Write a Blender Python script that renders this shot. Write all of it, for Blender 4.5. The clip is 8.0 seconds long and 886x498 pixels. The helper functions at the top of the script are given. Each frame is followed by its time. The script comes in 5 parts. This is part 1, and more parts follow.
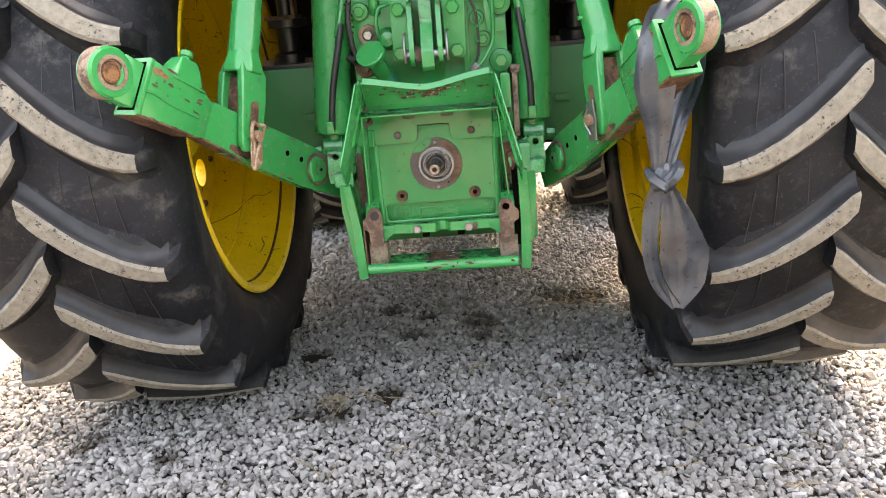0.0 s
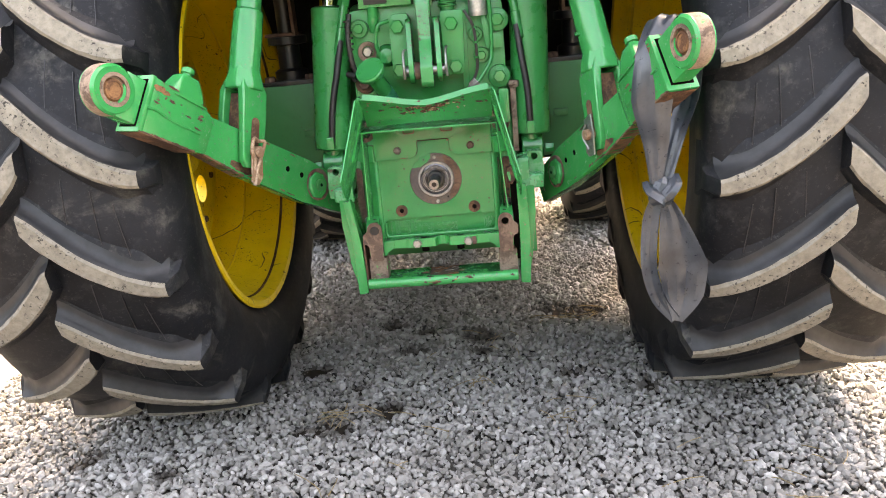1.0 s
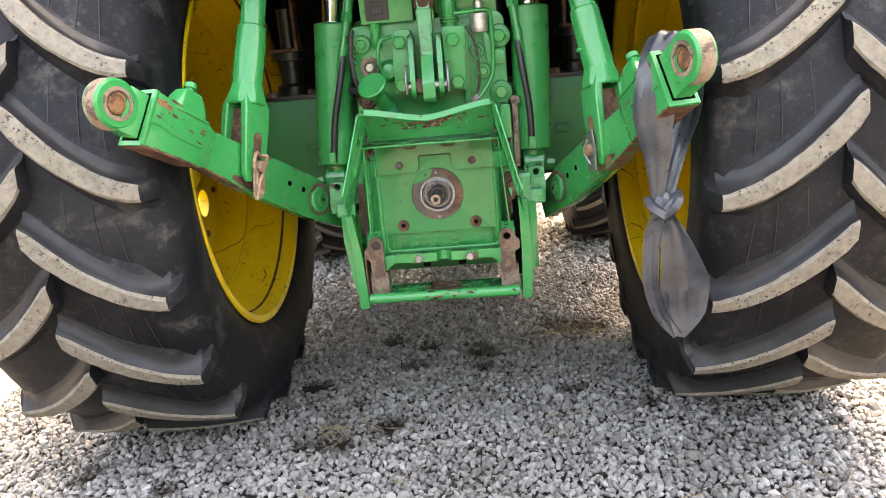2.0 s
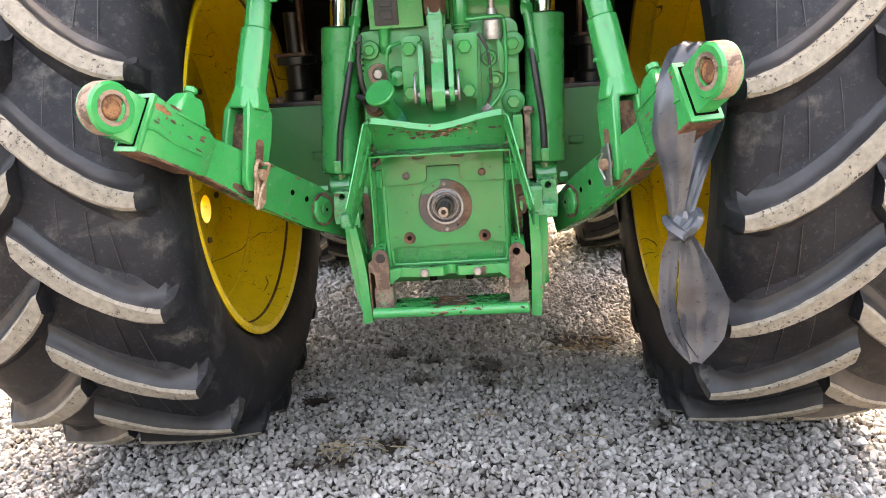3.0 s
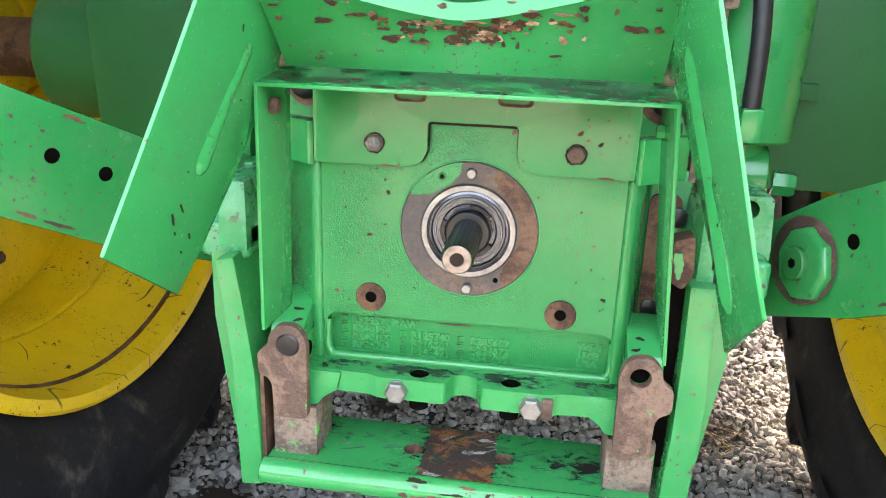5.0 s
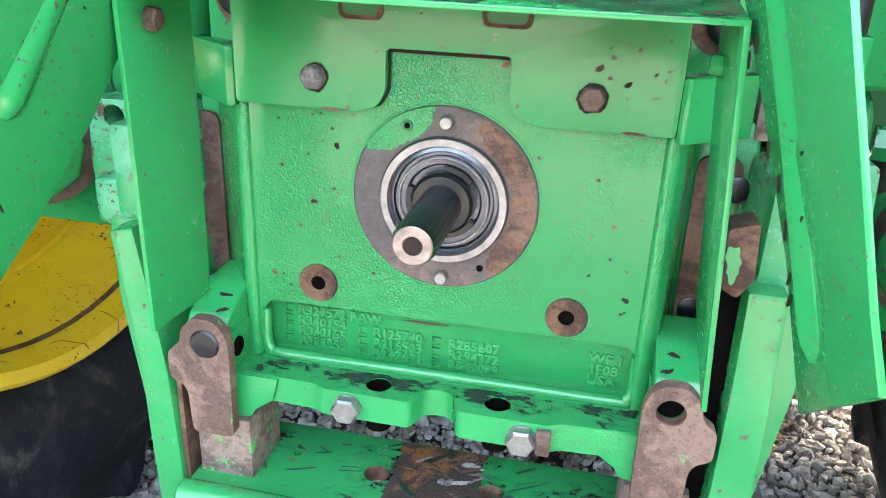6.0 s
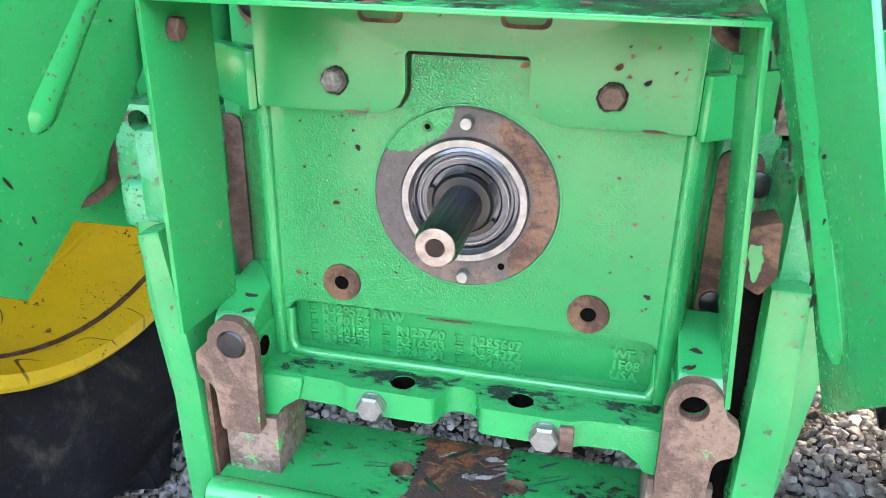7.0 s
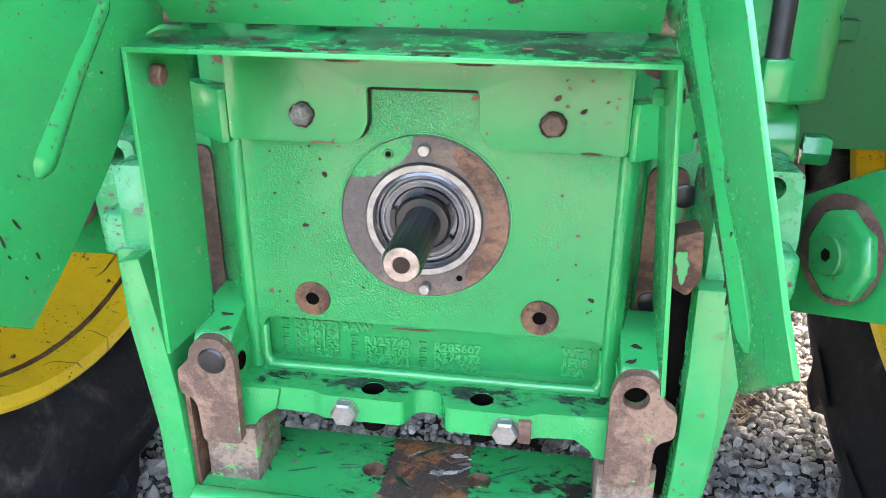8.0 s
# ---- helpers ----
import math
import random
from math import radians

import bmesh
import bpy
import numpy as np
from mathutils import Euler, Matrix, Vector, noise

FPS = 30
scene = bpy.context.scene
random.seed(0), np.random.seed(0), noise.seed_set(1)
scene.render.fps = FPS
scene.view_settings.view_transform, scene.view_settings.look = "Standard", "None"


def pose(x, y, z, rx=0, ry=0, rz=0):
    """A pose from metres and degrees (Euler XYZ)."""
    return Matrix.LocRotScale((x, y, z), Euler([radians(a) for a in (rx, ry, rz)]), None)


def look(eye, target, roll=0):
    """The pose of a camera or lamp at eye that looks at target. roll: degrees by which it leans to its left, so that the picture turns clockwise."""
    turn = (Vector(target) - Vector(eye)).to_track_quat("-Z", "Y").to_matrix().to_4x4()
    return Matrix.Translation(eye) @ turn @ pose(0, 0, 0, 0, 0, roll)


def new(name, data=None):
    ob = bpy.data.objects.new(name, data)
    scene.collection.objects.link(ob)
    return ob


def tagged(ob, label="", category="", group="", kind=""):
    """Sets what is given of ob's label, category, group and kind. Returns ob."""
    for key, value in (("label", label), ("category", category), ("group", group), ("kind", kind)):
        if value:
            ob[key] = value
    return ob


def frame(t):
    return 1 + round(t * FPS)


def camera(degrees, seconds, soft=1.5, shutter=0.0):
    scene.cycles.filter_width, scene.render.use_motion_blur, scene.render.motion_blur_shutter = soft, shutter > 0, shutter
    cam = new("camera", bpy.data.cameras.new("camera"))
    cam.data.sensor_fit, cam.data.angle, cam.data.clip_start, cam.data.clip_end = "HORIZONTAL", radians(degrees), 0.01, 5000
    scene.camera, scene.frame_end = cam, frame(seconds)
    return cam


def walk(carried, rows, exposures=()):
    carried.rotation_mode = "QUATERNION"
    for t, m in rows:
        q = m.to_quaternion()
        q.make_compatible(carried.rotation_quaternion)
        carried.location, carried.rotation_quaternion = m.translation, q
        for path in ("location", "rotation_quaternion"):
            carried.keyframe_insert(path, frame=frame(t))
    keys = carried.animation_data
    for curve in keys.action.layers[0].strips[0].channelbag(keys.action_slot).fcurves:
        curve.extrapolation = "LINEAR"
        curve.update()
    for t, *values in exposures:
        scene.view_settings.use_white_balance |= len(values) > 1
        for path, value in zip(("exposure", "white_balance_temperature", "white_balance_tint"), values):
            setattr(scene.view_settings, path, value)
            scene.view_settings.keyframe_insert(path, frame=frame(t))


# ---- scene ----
cam = camera(60.0, 8.0, 1.0)
PATH = [
    (0, (0.158, -2.423, 1.261), (0.032, -0.499, 0.731), -5.0),
    (0.5, (0.163, -2.431, 1.263), (0.036, -0.502, 0.749), -5.2),
    (1, (0.159, -2.433, 1.26), (0.036, -0.498, 0.769), -5.2),
    (1.5, (0.16, -2.435, 1.256), (0.039, -0.494, 0.788), -5.2),
    (3, (0.157, -2.34, 1.264), (0.014, -0.394, 0.828), -4.0),
    (3.5, (0.232, -2.045, 1.287), (0.082, -0.101, 0.838), -3.0),
    (4, (0.168, -1.649, 1.239), (-0.005, 0.285, 0.759), -1.3),
    (4.2, (0.135, -1.478, 1.221), (-0.054, 0.45, 0.724), -0.4),
    (4.5, (0.088, -1.246, 1.193), (-0.115, 0.67, 0.655), 0.5),
    (4.7, (0.084, -1.082, 1.169), (-0.134, 0.823, 0.6), 1.2),
    (5.8, (0.125, -0.629, 1.093), (-0.226, 1.195, 0.353), 2.6),
    (6, (0.129, -0.627, 1.092), (-0.237, 1.186, 0.332), 2.3),
    (6.5, (0.132, -0.625, 1.101), (-0.274, 1.17, 0.319), 1.4),
    (7, (0.126, -0.629, 1.104), (-0.283, 1.162, 0.312), 0.9),
    (7.5, (0.127, -0.625, 1.104), (-0.243, 1.174, 0.313), 0.6),
    (8, (0.126, -0.688, 1.138), (-0.155, 1.134, 0.362), 0.3),
]
walk(cam, [(t, look(eye, target, roll)) for t, eye, target, roll in PATH], [(0, 4.25, 10000, 15), (3.5, 4.63, 9800, 18), (4, 4.80, 10000, 20), (4.6, 4.92, 9500, 16), (6, 5.17, 7600, 13), (7, 5.24, 7600, 13), (8, 5.18, 7600, 13)])

# ---- light ----
SUN_AZ, SUN_EL = 17.0, 51.0      # degrees: clockwise from straight ahead, above the horizon
world = bpy.data.worlds.new("sky_world")
scene.world = world
world.use_nodes = True
wn, wl = world.node_tree.nodes, world.node_tree.links
wn.clear()
sky = wn.new("ShaderNodeTexSky")
sky.sky_type, sky.sun_disc = "NISHITA", False
sky.sun_elevation, sky.sun_rotation = radians(SUN_EL), radians(SUN_AZ)
sky.air_density, sky.dust_density = 1.0, 6.0
back = wn.new("ShaderNodeBackground")
back.inputs["Strength"].default_value = 0.15
wout = wn.new("ShaderNodeOutputWorld")
wl.new(sky.outputs[0], back.inputs["Color"])
wl.new(back.outputs[0], wout.inputs["Surface"])
sun_data = bpy.data.lights.new("sun", "SUN")
sun_data.energy, sun_data.angle, sun_data.color = 0.5, radians(0.6), (1.0, 0.985, 0.965)
sun = new("sun", sun_data)
az, el = radians(SUN_AZ), radians(SUN_EL)
to_sun = Vector((math.sin(az) * math.cos(el), math.cos(az) * math.cos(el), math.sin(el)))
sun.matrix_world = look(tuple(to_sun * 30), (0, 0, 0))


# ---- materials ----
class Nodes:
    """A short hand for building a node material."""

    def __init__(self, name, material=None):
        self.m = material or bpy.data.materials.new(name)
        self.m.use_nodes = True
        self.t = self.m.node_tree
        self.bsdf = self.t.nodes["Principled BSDF"]
        self.coord = self.t.nodes.new("ShaderNodeTexCoord").outputs["Object"]

    def put(self, a, b):
        self.t.links.new(a, b)

    def node(self, kind, **ins):
        n = self.t.nodes.new(kind)
        for k, v in ins.items():
            slot = n.inputs[k.replace("_", " ")]
            if isinstance(v, bpy.types.NodeSocket):
                self.put(v, slot)
            else:
                slot.default_value = v
        return n

    def shifted(self):
        """Object coordinates, shifted by a random step for each object."""
        info = self.t.nodes.new("ShaderNodeObjectInfo")
        mul = self.math("MULTIPLY", info.outputs["Random"], 7.3)
        add = self.t.nodes.new("ShaderNodeVectorMath")
        add.operation = "ADD"
        self.put(self.coord, add.inputs[0])
        self.put(mul, add.inputs[1])
        self.coord = add.outputs[0]
        return self

    def noise(self, scale, detail=4.0, rough=0.55, coord=None, distort=0.0):
        return self.node("ShaderNodeTexNoise", Vector=coord or self.coord, Scale=scale, Detail=detail, Roughness=rough, Distortion=distort).outputs["Fac"]

    def math(self, op, a, b=0.0):
        n = self.t.nodes.new("ShaderNodeMath")
        n.operation = op
        for i, v in enumerate((a, b)):
            if isinstance(v, bpy.types.NodeSocket):
                self.put(v, n.inputs[i])
            else:
                n.inputs[i].default_value = v
        return n.outputs[0]

    def ramp(self, fac, lo, hi):
        n = self.node("ShaderNodeMapRange", Value=fac)
        n.inputs["From Min"].default_value, n.inputs["From Max"].default_value = lo, hi
        return n.outputs[0]

    def mix(self, fac, a, b):
        n = self.t.nodes.new("ShaderNodeMix")
        n.data_type = "RGBA"
        for slot, v in ((n.inputs[0], fac), (n.inputs[6], a), (n.inputs[7], b)):
            if isinstance(v, bpy.types.NodeSocket):
                self.put(v, slot)
            else:
                slot.default_value = v if isinstance(v, float) else (*v, 1.0)
        return n.outputs[2]

    def bump(self, height, strength, distance):
        n = self.node("ShaderNodeBump", Height=height, Strength=strength, Distance=distance)
        last = self.bsdf.inputs["Normal"]
        if last.is_linked:
            self.put(last.links[0].from_socket, n.inputs["Normal"])
        self.put(n.outputs[0], last)

    def done(self, color, rough, metal=0.0, spec=0.5):
        for name, v in (("Base Color", color), ("Roughness", rough), ("Metallic", metal), ("Specular IOR Level", spec)):
            if isinstance(v, bpy.types.NodeSocket):
                self.put(v, self.bsdf.inputs[name])
            else:
                self.bsdf.inputs[name].default_value = (*v, 1.0) if isinstance(v, tuple) else v
        return self.m


RUST = (0.056, 0.029, 0.020)
RUST_PALE = (0.150, 0.080, 0.045)


def paint(name, base, chips=0.66, rough=0.16, cast=0.0, dust=0.015, pale=(0.30, 0.42, 0.30), dots=0.695, wavy=0.22):
    """Machine enamel: chips down to rust, a thin dust film, orange peel or cast grain."""
    n = Nodes(name).shifted()
    big = n.noise(2.3, 5.0)
    mid = n.noise(19.0, 6.0, 0.65)
    fine = n.noise(150.0, 4.0, 0.6)
    col = n.mix(n.ramp(big, 0.30, 0.72), base, tuple(c * 0.82 for c in base))
    col = n.mix(n.math("MULTIPLY", n.ramp(mid, 0.45, 0.85), dust), col, pale)
    speck = n.math("MULTIPLY", n.ramp(fine, chips + 0.02, chips + 0.035), n.ramp(n.noise(7.0, 3.0), 0.46, 0.54))
    patch = n.math("MULTIPLY", n.ramp(n.noise(34.0, 9.0, 0.74), chips, chips + 0.012), n.ramp(n.noise(4.3, 3.0), 0.48, 0.56))
    dots = n.math("MULTIPLY", n.ramp(n.noise(330.0, 2.0, 0.5), dots, dots + 0.02), n.ramp(n.noise(5.5, 3.0), 0.42, 0.55))
    worn = n.math("MINIMUM", n.math("ADD", n.math("ADD", speck, patch), dots), 1.0)
    rust = n.mix(n.ramp(n.noise(80.0), 0.35, 0.65), (0.055, 0.030, 0.020), RUST)
    col = n.mix(worn, col, rust)
    rgh = n.math("ADD", n.math("MULTIPLY", worn, 0.45), n.math("ADD", rough, n.math("MULTIPLY", n.ramp(mid, 0.3, 0.8), 0.14)))
    if cast:
        n.bump(n.math("MULTIPLY", n.noise(560.0, 1.0, 0.5), n.ramp(n.noise(9.0, 2.0), 0.34, 0.62)), cast, 0.0018)
    n.bump(n.noise(14.0, 2.0), wavy, 0.004)
    n.bump(worn, -0.4, 0.0012)
    return n.done(col, rgh, 0.0, 0.5)


def rusty(name, dark=RUST, pale=RUST_PALE, bias=0.5, green=0.0):
    """Bare and rusted steel plate, with what is left of the paint."""
    n = Nodes(name).shifted()
    a, b = n.noise(15.0, 9.0, 0.72, None, 0.4), n.noise(150.0, 5.0, 0.7)
    col = n.mix(n.ramp(a, bias - 0.035, bias + 0.05), dark, pale)
    col = n.mix(n.math("MULTIPLY", n.ramp(b, 0.45, 0.7), 0.5), col, tuple(c * 0.45 for c in dark))
    col = n.mix(n.math("MULTIPLY", n.ramp(n.noise(420.0, 3.0, 0.6), 0.55, 0.68), 0.25), col, tuple(min(1.0, c * 1.5) for c in pale))
    col = n.mix(n.math("MULTIPLY", n.ramp(n.noise(260.0, 3.0, 0.6), 0.60, 0.66), 0.45), col, tuple(c * 0.35 for c in dark))
    if green:
        col = n.mix(n.ramp(n.noise(34.0, 7.0, 0.7), green, green + 0.02), col, (0.05, 0.34, 0.08))
    n.bump(b, 0.25, 0.0015)
    return n.done(col, 0.78, 0.15, 0.3)


GREEN = (0.0045, 0.240, 0.064)
green = paint("green_enamel", GREEN, chips=0.655, rough=0.13)
green_sheet = paint("green_sheet_enamel", GREEN, chips=0.635, rough=0.15, dust=0.02, dots=0.665, wavy=0.42)
green_clean = paint("green_enamel_clean", GREEN, chips=0.72, rough=0.24)
green_worn = paint("green_enamel_worn", GREEN, chips=0.610, dust=0.10)
green_cast = paint("green_cast_iron", GREEN, chips=0.645, rough=0.10, cast=0.70, dust=0.015, wavy=0.45)
green_sky_pale = paint("sky_pale_chipped_green", (0.012, 0.270, 0.090), chips=0.590, rough=0.22, cast=0.45, dust=0.45, pale=(0.22, 0.50, 0.40))
green_shaded = paint("green_shaded_enamel", (0.004, 0.142, 0.036), chips=0.74, rough=0.44, cast=0.12, dust=0.02, pale=(0.2, 0.24, 0.2))
def scratched(m, dark):
    """Adds fine curved dark scratch lines to a paint."""
    n = Nodes("", m)
    line = n.math("ABSOLUTE", n.math("SUBTRACT", n.noise(3.4, 2.0, 0.4), 0.5))
    keep = n.math("MULTIPLY", n.ramp(line, 0.0034, 0.0016), n.ramp(n.noise(5.5, 3.0), 0.50, 0.56))
    slot = n.bsdf.inputs["Base Color"]
    n.put(n.mix(keep, slot.links[0].from_socket, dark), slot)
    return m


def smeared(m, spots, level, black, film, seed=0.0):
    """Black paint dabbed on and smeared out round some spots (x, y, half length, half width) of a level face."""
    n = Nodes("", m)
    axes = n.t.nodes.new("ShaderNodeSeparateXYZ")
    n.put(n.coord, axes.inputs[0])
    near = None
    for x, y, a, b in spots:
        u = n.math("DIVIDE", n.math("SUBTRACT", axes.outputs[0], x), a)
        v = n.math("DIVIDE", n.math("SUBTRACT", axes.outputs[1], y), b)
        d = n.math("SQRT", n.math("ADD", n.math("MULTIPLY", u, u), n.math("MULTIPLY", v, v)))
        near = d if near is None else n.math("MINIMUM", near, d)
    top = n.ramp(axes.outputs[2], level - 0.0015, level - 0.0005)
    stroke = n.t.nodes.new("ShaderNodeMapping")
    stroke.inputs["Scale"].default_value = (1.0, 1.7, 1.0)
    stroke.inputs["Location"].default_value = (seed, seed, 0.0)
    stroke.inputs["Rotation"].default_value = (0.0, 0.0, 0.35)
    n.put(n.coord, stroke.inputs[0])
    rag = n.math("SUBTRACT", n.noise(48.0, 7.0, 0.68, stroke.outputs[0], 0.6), n.math("MULTIPLY", near, 0.17))
    slot = n.bsdf.inputs["Base Color"]
    col = n.mix(n.math("MULTIPLY", n.math("MULTIPLY", n.ramp(rag, 0.27, 0.42), top), 0.75), slot.links[0].from_socket, film)
    col = n.mix(n.math("MULTIPLY", n.ramp(rag, 0.385, 0.415), top), col, black)
    n.put(col, slot)
    return m


yellow = paint("yellow_enamel", (0.84, 0.570, 0.022), chips=0.615, rough=0.36, dust=0.24, pale=(0.36, 0.20, 0.015))
scratched(yellow, (0.05, 0.03, 0.008))
rust_plate = rusty("rusty_plate")
rust_pale = rusty("pale_rusty_steel", (0.085, 0.056, 0.042), (0.250, 0.180, 0.135), 0.48, 0.64)
ear_rust = rusty("brown_rusty_strap_steel", (0.098, 0.060, 0.044), (0.190, 0.122, 0.086), 0.50, 0.655)
block_rust = rusty("rusty_block_with_paint_scraps", (0.105, 0.072, 0.056), (0.215, 0.158, 0.124), 0.50, 0.600)
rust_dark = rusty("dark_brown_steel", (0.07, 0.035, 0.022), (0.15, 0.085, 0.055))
flange_mat = rusty("rusty_ground_flange", (0.110, 0.090, 0.082), (0.170, 0.120, 0.095), 0.55)
bloom_rust = rusty("orange_bloom", (0.082, 0.045, 0.033), (0.185, 0.102, 0.064), 0.50)


def plain(name, color, rough, metal=0.0, grain=0.12, scale=60.0, bump=0.1, spec=0.5):
    n = Nodes(name).shifted()
    a = n.noise(scale, 5.0, 0.65)
    col = n.mix(n.ramp(a, 0.35, 0.7), color, tuple(c * (1 - 3 * grain) for c in color))
    n.bump(a, bump, 0.001)
    return n.done(col, n.math("ADD", rough, n.math("MULTIPLY", a, grain)), metal, spec)


steel = plain("ground_steel", (0.32, 0.32, 0.325), 0.34, 1.0, 0.12, 120.0)
chrome = plain("chrome_rod", (0.75, 0.76, 0.78), 0.06, 1.0, 0.03)
zinc = plain("zinc_plated_steel", (0.36, 0.36, 0.345), 0.34, 0.9, 0.14, 90.0)
black_steel = plain("blackened_steel", (0.008, 0.008, 0.009), 0.24, 0.0, 0.2, 150.0)
seal = plain("dark_oil_seal", (0.115, 0.122, 0.140), 0.20, 0.85, 0.10)
grey_bolt = rusty("grey_weathered_bolt", (0.13, 0.115, 0.105), (0.32, 0.30, 0.28))
pin_rust = rusty("pale_orange_rust", (0.20, 0.118, 0.072), (0.40, 0.285, 0.205))
chip_dark = plain("dark_chip", (0.026, 0.017, 0.012), 0.7, spec=0.1)
black_part = plain("black_plastic", (0.012, 0.012, 0.014), 0.45, 0.0, 0.2)
hose_mat = plain("black_rubber_hose", (0.015, 0.015, 0.017), 0.38, 0.0, 0.2)
shade_black = plain("blocker_black", (0.010, 0.011, 0.014), 0.8, 0.0, 0.2, spec=0.1)
void = plain("hole_shade", (0.004, 0.0035, 0.003), 0.9, spec=0.0)
tip_mat = plain("worn_bare_shaft_end", (0.34, 0.245, 0.185), 0.5, 0.2, 0.2, 80.0)
alu = plain("cast_aluminium", (0.62, 0.63, 0.64), 0.42, 0.9, 0.15)
bolt_rust = rusty("rusted_bolt", (0.075, 0.042, 0.032), (0.135, 0.085, 0.065))
white_tag = plain("white_paper_tag", (0.75, 0.74, 0.72), 0.6)
strap_mat = Nodes("grey_rubber_strap")
_a, _b = strap_mat.noise(9.0, 6.0, 0.6), strap_mat.noise(70.0, 5.0, 0.7)
strap_mat.bump(strap_mat.noise(11.0, 2.0, 0.5, None, 0.5), 0.22, 0.02)
strap_mat.bump(_b, 0.18, 0.002)
strap_mat = strap_mat.done(strap_mat.mix(strap_mat.ramp(_a, 0.35, 0.68), (0.009, 0.0130, 0.0185), (0.050, 0.057, 0.067)),
                           strap_mat.math("ADD", 0.20, strap_mat.math("MULTIPLY", _b, 0.2)))


def rubber(name, dusty):
    n = Nodes(name).shifted()
    a, b, c = n.noise(2.6, 6.0, 0.6), n.noise(11.0, 7.0, 0.68), n.noise(150.0, 4.0, 0.7)
    col = n.mix(n.ramp(a, 0.38, 0.68), (0.0048, 0.0053, 0.0068), (0.0155, 0.0167, 0.0200))
    col = n.mix(n.math("MULTIPLY", n.ramp(b, 0.54, 0.76), 0.50), col, (0.060, 0.060, 0.061))
    if dusty:
        grit = n.mix(n.ramp(n.noise(40.0, 6.0, 0.7), 0.34, 0.66), (0.140, 0.125, 0.100), (0.222, 0.200, 0.164))
        col = n.mix(n.ramp(n.noise(22.0, 6.0, 0.7), 0.14, 0.26), col, grit)
        pits = n.math("MULTIPLY", n.ramp(n.noise(95.0, 4.0, 0.65), 0.565, 0.64), n.ramp(n.noise(13.0, 3.0), 0.44, 0.56))
        col = n.mix(pits, col, (0.035, 0.032, 0.028))
        n.bump(pits, -0.6, 0.003)
        n.bump(n.noise(120.0, 5.0, 0.7), 0.35, 0.002)
    else:
        col = n.mix(n.math("MULTIPLY", n.ramp(n.noise(75.0, 7.0, 0.78), 0.56, 0.68), 0.42), col, (0.075, 0.073, 0.071))
        splash = n.math("MULTIPLY", n.ramp(n.noise(5.2, 7.0, 0.6, None, 0.8), 0.57, 0.66), n.ramp(n.noise(60.0, 5.0, 0.7), 0.30, 0.62))
        col = n.mix(n.math("MULTIPLY", splash, 0.5), col, (0.105, 0.102, 0.090))
    n.bump(c, 0.2, 0.0015)
    return n.done(col, 0.85 if dusty else n.math("ADD", 0.46, n.math("MULTIPLY", b, 0.25)), 0.0, 0.25 if dusty else 0.16)


tyre_rubber = rubber("tyre_rubber", False)
flank_mat = plain("sky_sheen_rubber", (0.019, 0.020, 0.0225), 0.36, 0.0, 0.20, 14.0, 0.25, 0.34)
lug_top_mat = rubber("dusty_worn_lug", True)


# places where the stone is thin and dark soil shows: x, y, radius
SOIL = ((-0.45, 0.06, 0.11), (-0.55, 0.05, 0.06), (-0.26, 0.18, 0.09), (-0.39, 0.39, 0.05), (0.46, 1.18, 0.10), (0.59, 1.14, 0.13), (-0.16, 0.98, 0.07), (0.08, 0.86, 0.10),
        (-0.33, 1.10, 0.08), (-1.30, -0.08, 0.09), (0.10, 0.70, 0.06), (-0.20, 0.74, 0.08), (0.43, 0.40, 0.06), (0.70, 0.25, 0.08), (-0.62, 0.60, 0.08), (-0.95, -0.22, 0.06))


def soiled(n):
    """How far dark soil lies open or clings to the stones, from 0 to 1."""
    axes = n.t.nodes.new("ShaderNodeSeparateXYZ")
    n.put(n.coord, axes.inputs[0])
    near = None
    for x, y, r in SOIL:
        u, v = n.math("SUBTRACT", axes.outputs[0], x), n.math("SUBTRACT", axes.outputs[1], y)
        d = n.math("DIVIDE", n.math("SQRT", n.math("ADD", n.math("MULTIPLY", u, u), n.math("MULTIPLY", v, v))), r)
        near = d if near is None else n.math("MINIMUM", near, d)
    return n.ramp(n.math("ADD", near, n.math("MULTIPLY", n.noise(13.0, 6.0, 0.7), 2.6)), 2.30, 1.85)


def gravel_mat():
    n = Nodes("grey_crushed_stone")
    geo = n.t.nodes.new("ShaderNodeNewGeometry").outputs["Random Per Island"]
    cr = n.t.nodes.new("ShaderNodeValToRGB")
    stops = ((0.0, (0.125, 0.119, 0.112)), (0.3, (0.225, 0.217, 0.205)), (0.65, (0.285, 0.276, 0.262)), (0.92, (0.335, 0.325, 0.310)), (1.0, (0.42, 0.408, 0.390)))
    while len(cr.color_ramp.elements) < len(stops):
        cr.color_ramp.elements.new(0.5)
    for e, (p, c) in zip(cr.color_ramp.elements, stops):
        e.position, e.color = p, (*c, 1.0)
    n.put(geo, cr.inputs[0])
    a, b = n.noise(90.0, 6.0, 0.7), n.noise(1.7, 5.0, 0.6)
    col = n.mix(n.math("MULTIPLY", n.ramp(a, 0.4, 0.75), 0.5), cr.outputs[0], (0.17, 0.155, 0.14))
    col = n.mix(n.math("MULTIPLY", n.ramp(b, 0.52, 0.64), 0.40), col, (0.075, 0.066, 0.056))
    col = n.mix(n.math("MULTIPLY", soiled(n), 0.78), col, (0.034, 0.026, 0.020))
    n.bump(a, 0.5, 0.004)
    return n.done(col, 0.82, 0.0, 0.3)


